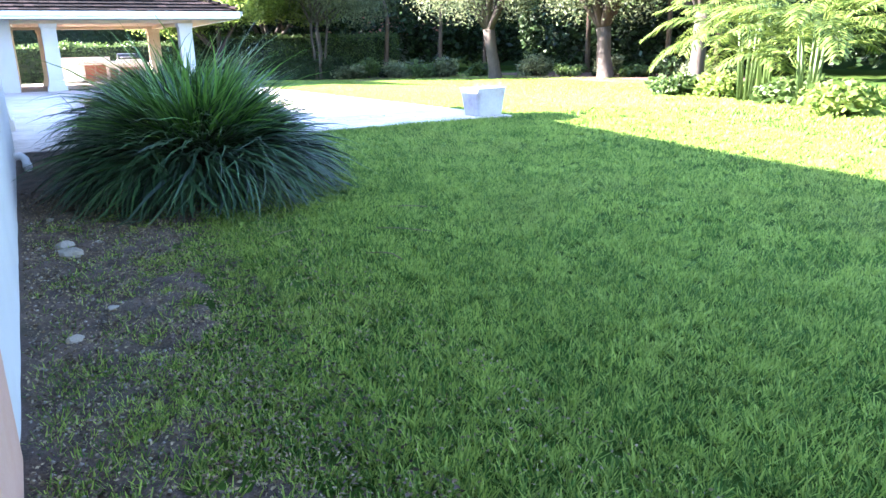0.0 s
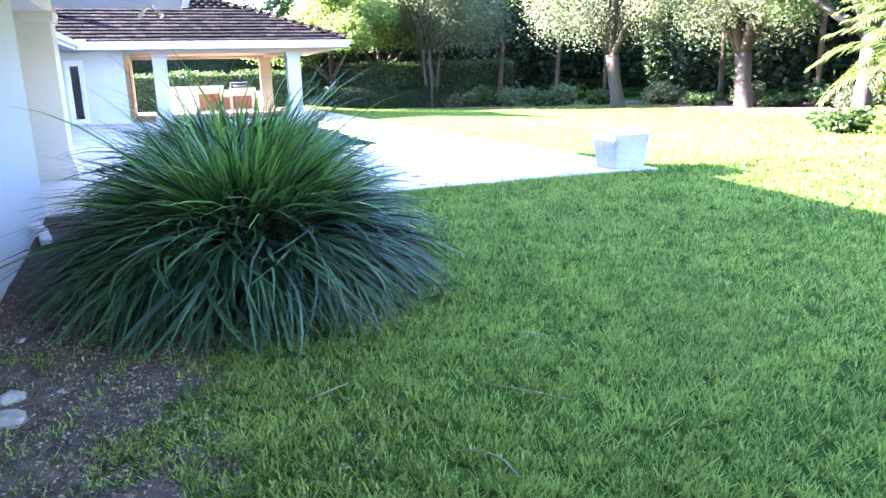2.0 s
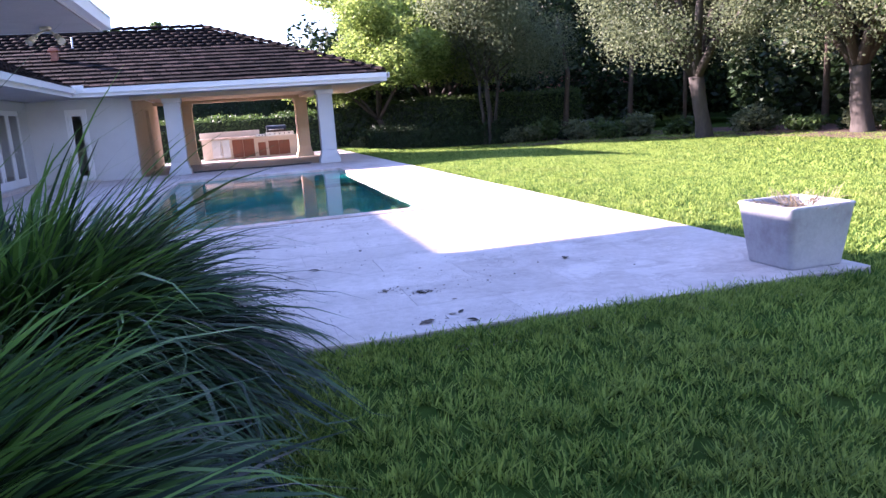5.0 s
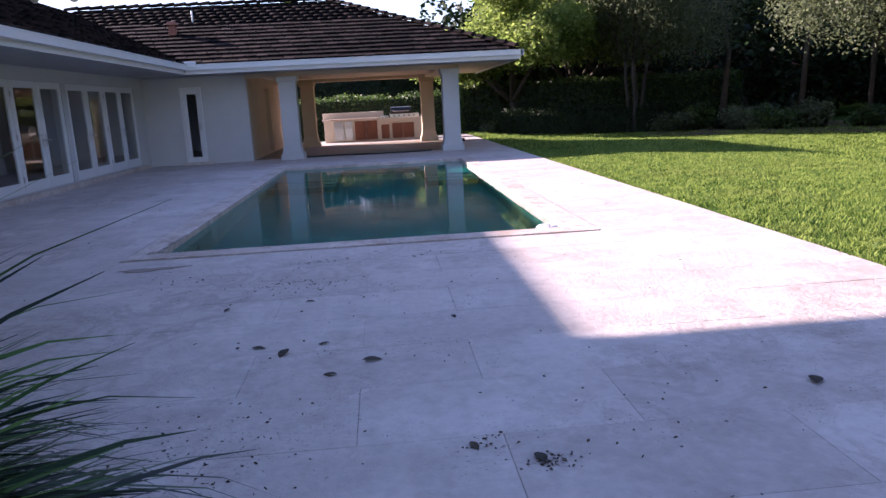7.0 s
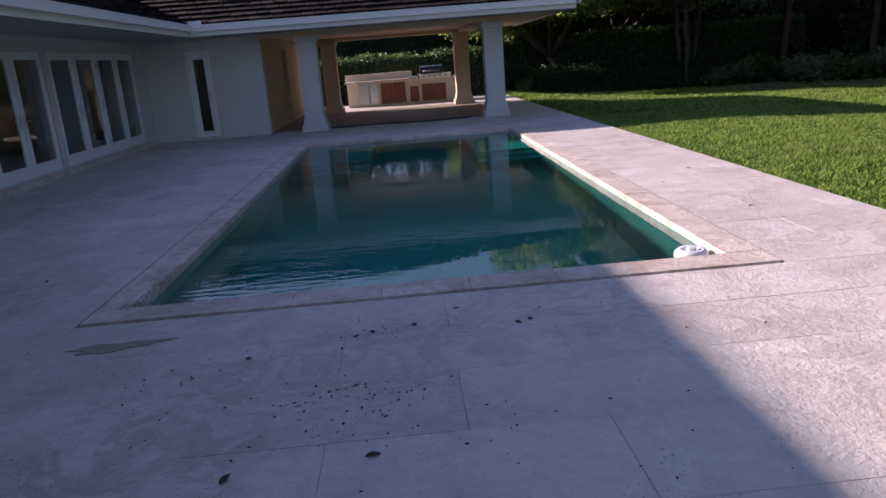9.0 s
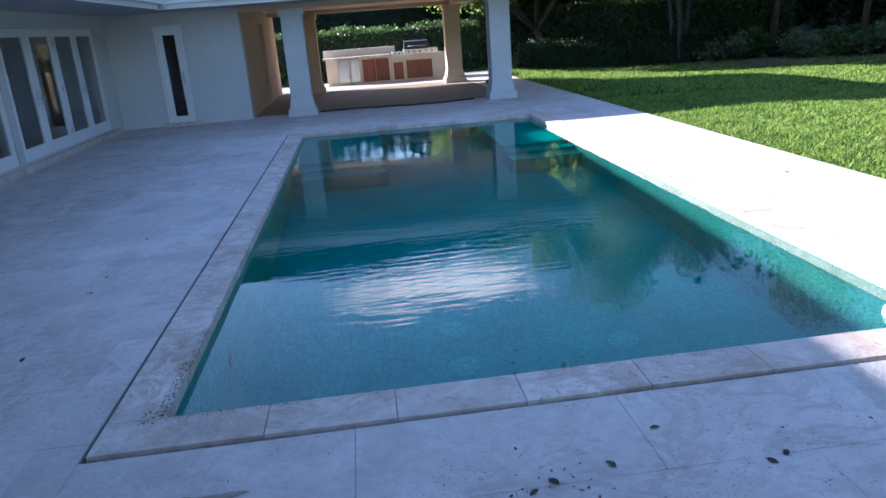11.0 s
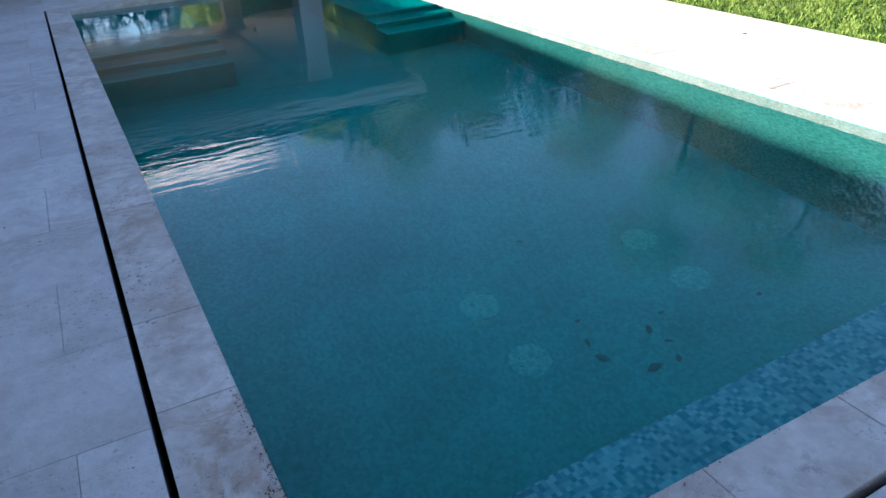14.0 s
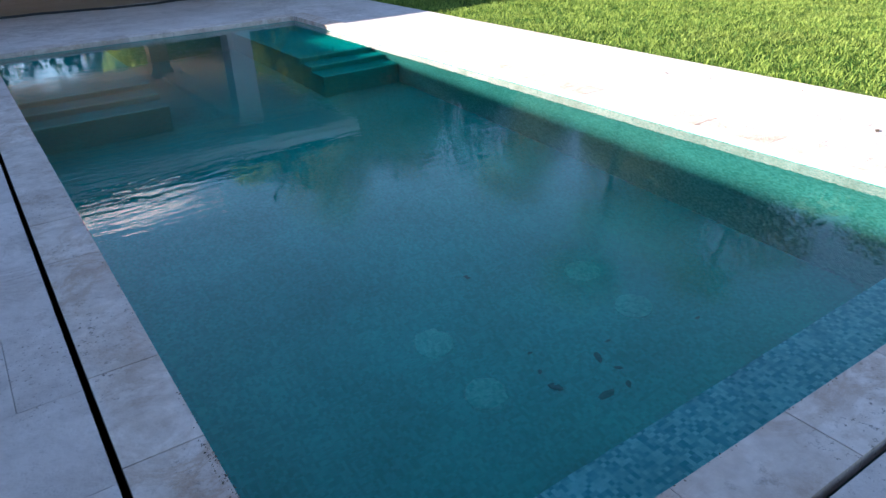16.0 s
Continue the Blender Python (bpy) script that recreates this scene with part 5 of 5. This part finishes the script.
def gravel():
    n = 900
    y = rng.uniform(1.0, 9.0, n)
    x = WX + 0.04 + rng.random(n) ** 1.1 * (soil_edge(y) - WX + 0.1)
    s = rng.uniform(0.004, 0.014, n)
    z = lawn_z(x, y) + 0.036
    o = np.array([(1, 0, 0), (0, 1, 0), (-1, 0, 0), (0, -1, 0), (0, 0, 0.8), (0, 0, -0.6)])
    V = np.stack([x, y, z], -1)[:, None] + o[None] * s[:, None, None] * rng.uniform(0.6, 1.4, (n, 6, 1))
    f = np.array([(0, 1, 4), (1, 2, 4), (2, 3, 4), (3, 0, 4), (1, 0, 5), (2, 1, 5), (3, 2, 5), (0, 3, 5)])
    F = (np.arange(n) * 6)[:, None, None] + f[None]
    tagged(new("gravel", np_mesh("gravel", V.reshape(-1, 3), F.reshape(-1, 3), M_ROCK)), "small pale pebbles scattered on the soil", "gravel", kind="stuff")


gravel()


def twig(x, y, pts, r=0.005):
    bm = bm_new()
    tube(bm, pts, r, 6)
    thing("twig", "thin pale dry twig lying in the grass", "twig", "twigs on the lawn", bm=bm, material=M_STRAW, at=(x, y, float(lawn_z(x, y)) + 0.055))


twig(1.1, 5.35, [(-0.1, 0.22, 0), (0.0, 0.14, 0.01), (0.05, 0.05, 0.01), (0.06, -0.1, 0)])
twig(0.55, 6.3, [(-0.12, -0.06, 0), (0.02, 0.0, 0.01), (0.12, 0.06, 0)], 0.004)
twig(1.5, 5.95, [(-0.15, 0.2, 0), (0.0, 0.04, 0.01), (0.2, -0.18, 0)], 0.004)
twig(1.9, 6.6, [(-0.14, 0.12, 0), (0.0, 0.0, 0.01), (0.16, -0.1, 0)], 0.004)
bm = bm_new()
tube(bm, [(WX + 0.05, 2.05, -0.57), (WX + 0.2, 2.12, -0.55), (WX + 0.33, 2.25, -0.55), (WX + 0.42, 2.32, -0.53)], 0.018, 8)
thing("hose_end", "black hose end lying in the soil by the wall", "hose", bm=bm, material=M_RUBBER)


def dead_leaf_mesh():
    bm = bm_new()
    n = 7
    up, lo = [], []
    for i in range(n):
        t = i / (n - 1)
        w = 0.24 * math.sin(math.pi * t) ** 0.8 + 0.01
        z = 0.10 * math.sin(t * 4.0) + 0.1
        up.append((bm.verts.new((t - 0.5, w, z + 0.14 * w)), bm.verts.new((t - 0.5, 0, z - 0.05)), bm.verts.new((t - 0.5, -w, z + 0.2 * w))))
    for a, b in zip(up, up[1:]):
        bm.faces.new((a[0], a[1], b[1], b[0])), bm.faces.new((a[1], a[2], b[2], b[1]))
    return finish(bm, "dead_leaf", M_DEAD)


DEAD = dead_leaf_mesh()


def dead_leaf(x, y, s, turn):
    ob = new("dead_leaf", DEAD)
    ob.matrix_world = Matrix.LocRotScale((x, y, 0.003), Euler((0.08, 0.05, turn)), (s, s, s * 0.4))
    tagged(ob, "curled dark brown dead leaf on the paving", "leaf", "fallen leaves on the terrace")


for i, (x, y, s) in enumerate(((2.19, 12.92, 0.11), (2.85, 11.69, 0.1), (2.7, 10.88, 0.12), (2.61, 11.83, 0.07), (3.02, 11.34, 0.05), (2.9, 10.99, 0.06), (2.97, 11.02, 0.07), (2.98, 10.8, 0.08), (4.27, 12.18, 0.13), (1.97, 12.75, 0.08),
                             (1.68, 13.14, 0.12), (1.52, 13.26, 0.08), (1.39, 13.29, 0.05), (1.9, 13.26, 0.07), (2.71, 13.61, 0.06), (1.73, 14.23, 0.07), (1.68, 15.6, 0.06), (1.59, 15.55, 0.05), (2.54, 15.54, 0.05), (2.62, 15.58, 0.05),
                             (1.0, 15.37, 0.05), (1.15, 14.16, 0.07), (-1.04, 20.0, 0.05), (-1.05, 18.91, 0.05), (-1.06, 18.55, 0.06), (-1.06, 17.42, 0.06), (2.2, 15.87, 0.05), (1.93, 15.66, 0.06), (5.1, 17.9, 0.06), (5.4, 20.1, 0.06))):
    dead_leaf(x, y, s, i * 1.7)


SODDEN = DEAD.copy()
SODDEN.materials[0] = M_SODDEN


def sunken_leaf(x, y, s, turn):
    ob = new("sunken_leaf", SODDEN)
    ob.matrix_world = Matrix.LocRotScale((x, y, FLOOR_Z + 0.004), Euler((0.05, 0.04, turn)), (s, s, s * 0.3))
    tagged(ob, "dark sodden leaf on the pool floor", "leaf", "leaves on the pool floor")


for i, (x, y, s) in enumerate(((2.09, 18.27, 0.05), (2.02, 17.95, 0.1), (2.39, 17.98, 0.08), (2.21, 17.73, 0.12), (2.42, 17.84, 0.07), (2.37, 17.71, 0.07), (3.15, 17.84, 0.05), (2.25, 19.15, 0.06), (2.03, 18.1, 0.06), (2.55, 18.05, 0.05))):
    sunken_leaf(x, y, s, i * 2.1)


def litter():
    """Crumbs of dry leaf and soil in loose drifts on the paving."""
    spots = ((1.7, 14.66, 0.22, 110), (1.55, 11.95, 0.3, 130), (2.98, 11.6, 0.06, 60), (2.75, 11.78, 0.05, 30), (1.0, 14.9, 0.35, 40), (2.7, 14.3, 0.4, 25), (3.6, 11.9, 0.5, 45), (0.3, 15.3, 0.4, 30), (2.83, 10.85, 0.07, 25), (2.4, 13.0, 0.7, 50), (4.4, 15.0, 1.0, 30), (-1.6, 20.5, 1.2, 14), (5.2, 19.5, 0.5, 16), (-3.2, 24.0, 0.8, 14), (1.8, 15.55, 0.12, 25))
    P = np.concatenate([np.stack([rng.normal(x - 0.1, r, n), rng.normal(y + 0.06, r * 0.8, n), np.full(n, 0.004)], -1) for x, y, r, n in spots])
    P = P[~((P[:, 0] > PX0 - COP) & (P[:, 0] < PX1 + COP) & (P[:, 1] > PY0 - COP - GAP))]
    V, F = leaf_quads(P, 0.018, 0.12, 0.0, 0.6)
    V[:, 2] = np.maximum(V[:, 2], 0.002)
    tagged(new("leaf_litter", np_mesh("leaf_litter", V, F, M_DEAD)), "dark crumbs of dry leaf scattered on the paving", "litter", kind="stuff")


litter()


def crumbs(name, spots, size, mat, label, z):
    P = np.concatenate([np.stack([rng.uniform(x0, x1, n), rng.uniform(y0, y1, n), np.zeros(n)], -1) for x0, x1, y0, y1, n in spots])
    P[:, 2] = z(P[:, 0], P[:, 1])
    V, F = leaf_quads(P, size, 0.25, 0.0, 0.5)
    tagged(new(name, np_mesh(name, V, F, mat)), label, "litter", kind="stuff")


crumbs("soil_litter", ((WX + 0.03, -0.2, 1.5, 8.6, 9000), (-0.6, 0.9, 2.0, 8.2, 3500)), 0.02, M_STRAW, "pale dry leaf bits on the soil", lambda x, y: lawn_z(x, y) + 0.043)
crumbs("soil_litter", ((WX + 0.03, 0.1, 1.5, 8.8, 8000),), 0.026, M_DEAD, "dark dry leaf bits on the soil", lambda x, y: lawn_z(x, y) + 0.043)
crumbs("coping_lichen", ((-0.055, 0.002, 16.49, 17.1, 420), (-0.03, 0.002, 17.1, 17.6, 140), (-0.12, 0.0, 16.43, 16.56, 130), (0.0, 0.7, 16.455, 16.487, 150), (-0.02, 0.002, 17.6, 22.0, 130), (0.7, 4.2, 16.47, 16.487, 70)), 0.0085, M_DEAD, "dark lichen and grit on the worn coping edge", lambda x, y: 0.013 + 0 * x)


def dirt(cx, cy, a, b, turn, seed):
    """A thin dried film of soil on the paving with a ragged outline."""
    rr = random.Random(seed)
    bm = bm_new()
    ring = []
    for i in range(40):
        t = 2 * math.pi * i / 40
        k = 1 + 0.25 * math.sin(3 * t + seed) + 0.15 * math.sin(7 * t) + rr.uniform(-0.1, 0.1)
        p = Vector((a * k * math.cos(t), b * k * math.sin(t), 0))
        ring.append(bm.verts.new(p))
    bm.faces.new(ring)
    ext = bmesh.ops.extrude_face_region(bm, geom=bm.faces[:])
    for v in [g for g in ext["geom"] if isinstance(g, bmesh.types.BMVert)]:
        v.co.z += 0.003
    ob = thing("dirt_patch", "thin brown film of dried soil on the paving", "dirt", "dirt on the terrace", bm=bm, material=M_DIRT, at=(cx, cy, 0.0015))
    ob.rotation_euler = (0, 0, turn)


dirt(0.12, 15.75, 0.26, 0.07, 0.1, 1)

# ---- pieces: coping, paving, roof tiles ----
CACHE = {}


def slab_mesh(kind, w, d, t, mat):
    key = (kind, round(w, 3), round(d, 3))
    if key not in CACHE:
        bm = bm_new()
        e = 0.001
        v0 = [bm.verts.new((x, y, -t)) for x, y in ((0, 0), (w, 0), (w, d), (0, d))]
        v1 = [bm.verts.new((x, y, -e)) for x, y in ((0, 0), (w, 0), (w, d), (0, d))]
        v2 = [bm.verts.new((x, y, 0)) for x, y in ((e, e), (w - e, e), (w - e, d - e), (e, d - e))]
        bm.faces.new(v2)
        for a, b in ((v0, v1), (v1, v2)):
            for i in range(4):
                bm.faces.new((a[i], a[(i + 1) % 4], b[(i + 1) % 4], b[i]))
        CACHE[key] = finish(bm, kind, mat)
    return CACHE[key]


pr = random.Random(12)


def slab(kind, x0, x1, y0, y1, t, mat, parent, joint=0.002, z=0.0):
    ob = new(kind, slab_mesh(kind, x1 - x0 - joint, y1 - y0 - joint, t, mat))
    ob.parent = parent
    ob.location = (x0 + joint / 2, y0 + joint / 2, z + pr.uniform(-0.0012, 0.0012))


# coping stones round the pool
x = PX0 - COP
cuts = [x] + [0.5 + 0.61 * i for i in range(-1, 7) if 0.2 < 0.5 + 0.61 * i < PX1] + [PX1 + COP]
for a, b in zip(cuts, cuts[1:]):
    slab("coping_stone", a, b, PY0 - COP, PY0, 0.068, M_COPING, POOL, 0.004, 0.012)
    slab("coping_stone", a, b, PY1, PY1 + COP, 0.068, M_COPING, POOL, 0.004, 0.012)
cuts = [PY0] + [18.22 + 0.61 * i for i in range(-2, 14) if PY0 + 0.3 < 18.22 + 0.61 * i < PY1 - 0.3] + [PY1]
for a, b in zip(cuts, cuts[1:]):
    slab("coping_stone", PX0 - COP, PX0, a, b, 0.068, M_COPING, POOL, 0.004, 0.012)
    slab("coping_stone", PX1, PX1 + COP, a, b, 0.068, M_COPING, POOL, 0.004, 0.012)

# paving slabs in staggered rows
HOLE = (gx0, gx1, gy0, gy1)
W, D = 1.22, 0.61


def pave(x0, x1, y0, y1):
    r = 0
    y = y0
    while y < y1 - 0.02:
        ye = min(y + D, y1)
        x = x0 - (W / 2 if r % 2 else 0)
        while x < x1 - 0.02:
            a, b = max(x, x0), min(x + W, x1)
            if b - a > 0.05:
                slab("paving_slab", a, b, y, ye, 0.04, M_STONE, TERRACE)
            x += W
        y, r = ye, r + 1


pave(gx0, TX1, TY0, gy0)
pave(TX0, gx0, 10.85, 30.0)
pave(gx1, TX1, gy0, 38.6)
pave(gx0, gx1, gy1, 30.33)
bm = bm_new()
box(bm, -1.36, gx1, 36.2, TY1, -0.011, 0.0)
box(bm, -1.36, gx0, 30.0, 30.33, -0.011, 0.0)
ob = part("paving_rest", bm, M_STONE, TERRACE)
tagged(ob, kind="stuff")

# roof tiles
def tile_mesh(name, w, l, t=0.04, lift=0.075):
    bm = bm_new()
    lo = [bm.verts.new(c) for c in ((0, 0, lift - t), (w, 0, lift - t), (w, l, 0), (0, l, 0))]
    hi = [bm.verts.new(c) for c in ((0, 0, lift), (w, 0, lift), (w, l, t * 0.6), (0, l, t * 0.6))]
    bm.faces.new(lo[::-1]), bm.faces.new(hi)
    for i in range(4):
        bm.faces.new((lo[i], lo[(i + 1) % 4], hi[(i + 1) % 4], hi[i]))
    return finish(bm, name, M_TILE_ROOF)


def roof_field(origin, along, up, left, right, length, rows, w, as_parts):
    """Tiles on a slope: origin at the eave, unit vectors along the eave and up the slope; left(f), right(f) bound each row."""
    o, ax, uy = Vector(origin), Vector(along).normalized(), Vector(up).normalized()
    nz = ax.cross(uy)
    e = length / rows
    me = tile_mesh("roof_tile", w - 0.018, e + 0.05)
    co = np.array([v.co[:] for v in me.vertices])
    fc = np.array([p.vertices[:] for p in me.polygons])
    VV, FF, made = [], [], 0
    tr = random.Random(5)
    for r in range(rows):
        f = (r + 0.5) / rows
        a, b = left(f), right(f)
        x = a + (-(w / 2) if r % 2 else 0)
        while x < b - w * 0.35:
            if x > a - w * 0.5:
                base = o + ax * x + uy * (e * r - 0.03) + nz * (0.004 + tr.uniform(0, 0.008))
                m = Matrix((ax, uy, nz)).transposed().to_4x4()
                m.translation = base
                m = m @ pose(0, 0, 0, tr.uniform(-0.6, 0.6), 0, tr.uniform(-0.8, 0.8))
                if made < as_parts:
                    ob = new("roof_tile", me)
                    ob.parent = ROOF
                    ob.matrix_world = m
                    made += 1
                else:
                    mm = np.array(m)
                    FF.append(fc + len(VV) * len(co))
                    VV.append(co @ mm[:3, :3].T + mm[:3, 3])
            x += w
    if VV:
        ob = tagged(new("roof_tile_rest", np_mesh("roof_tile_rest", np.concatenate(VV), np.concatenate(FF), M_TILE_ROOF)), kind="stuff")
        ob.parent = ROOF


RUN = RY - EY
SLOPE = math.hypot(RUN, RZ - EZ)
roof_field((0, EY, EZ), (1, 0, 0), (0, RUN, RZ - EZ), lambda f: EX - RUN * f, lambda f: TIPX - (TIPX - APX) * f, SLOPE, 16, 0.3, 290)
roof_field((EX, 0, EZ), (0, 1, 0), (-RUN, 0, RZ - EZ), lambda f: 14.0, lambda f: EY + RUN * f, SLOPE, 16, 0.3, 0)
roof_field((TIPX, 0, EZ), (0, 1, 0), (APX - TIPX, 0, RZ - EZ), lambda f: EY + RUN * f, lambda f: BY - (BY - RY) * f, math.hypot(TIPX - APX, RZ - EZ), 17, 0.3, 0)


def caps(p, q, n):
    p, q = Vector(p), Vector(q)
    d = (q - p) / n
    for i in range(n):
        bm = bm_new()
        side = d.cross(Vector((0, 0, 1))).normalized()
        up = side.cross(d).normalized()
        rings = []
        for s, r, h in ((-0.06, 0.13, 0.05), (1.0, 0.105, 0.02)):
            rings.append([bm.verts.new(d * s + side * r * math.cos(a) + up * (h + 0.75 * r * math.sin(a))) for a in [math.pi * k / 6 for k in range(7)]])
        for k in range(6):
            bm.faces.new((rings[0][k], rings[0][k + 1], rings[1][k + 1], rings[1][k]))
        bm.faces.new(rings[0]), bm.faces.new(rings[1][::-1])
        ob = part("ridge_tile", bm, M_TILE_ROOF, ROOF)
        ob.location = p + d * i


caps((TIPX - 0.1, EY + 0.05, EZ + 0.06), (APX, RY, RZ + 0.03), 20)
caps((APX, RY, RZ + 0.03), (RX, RY, RZ + 0.03), 22)
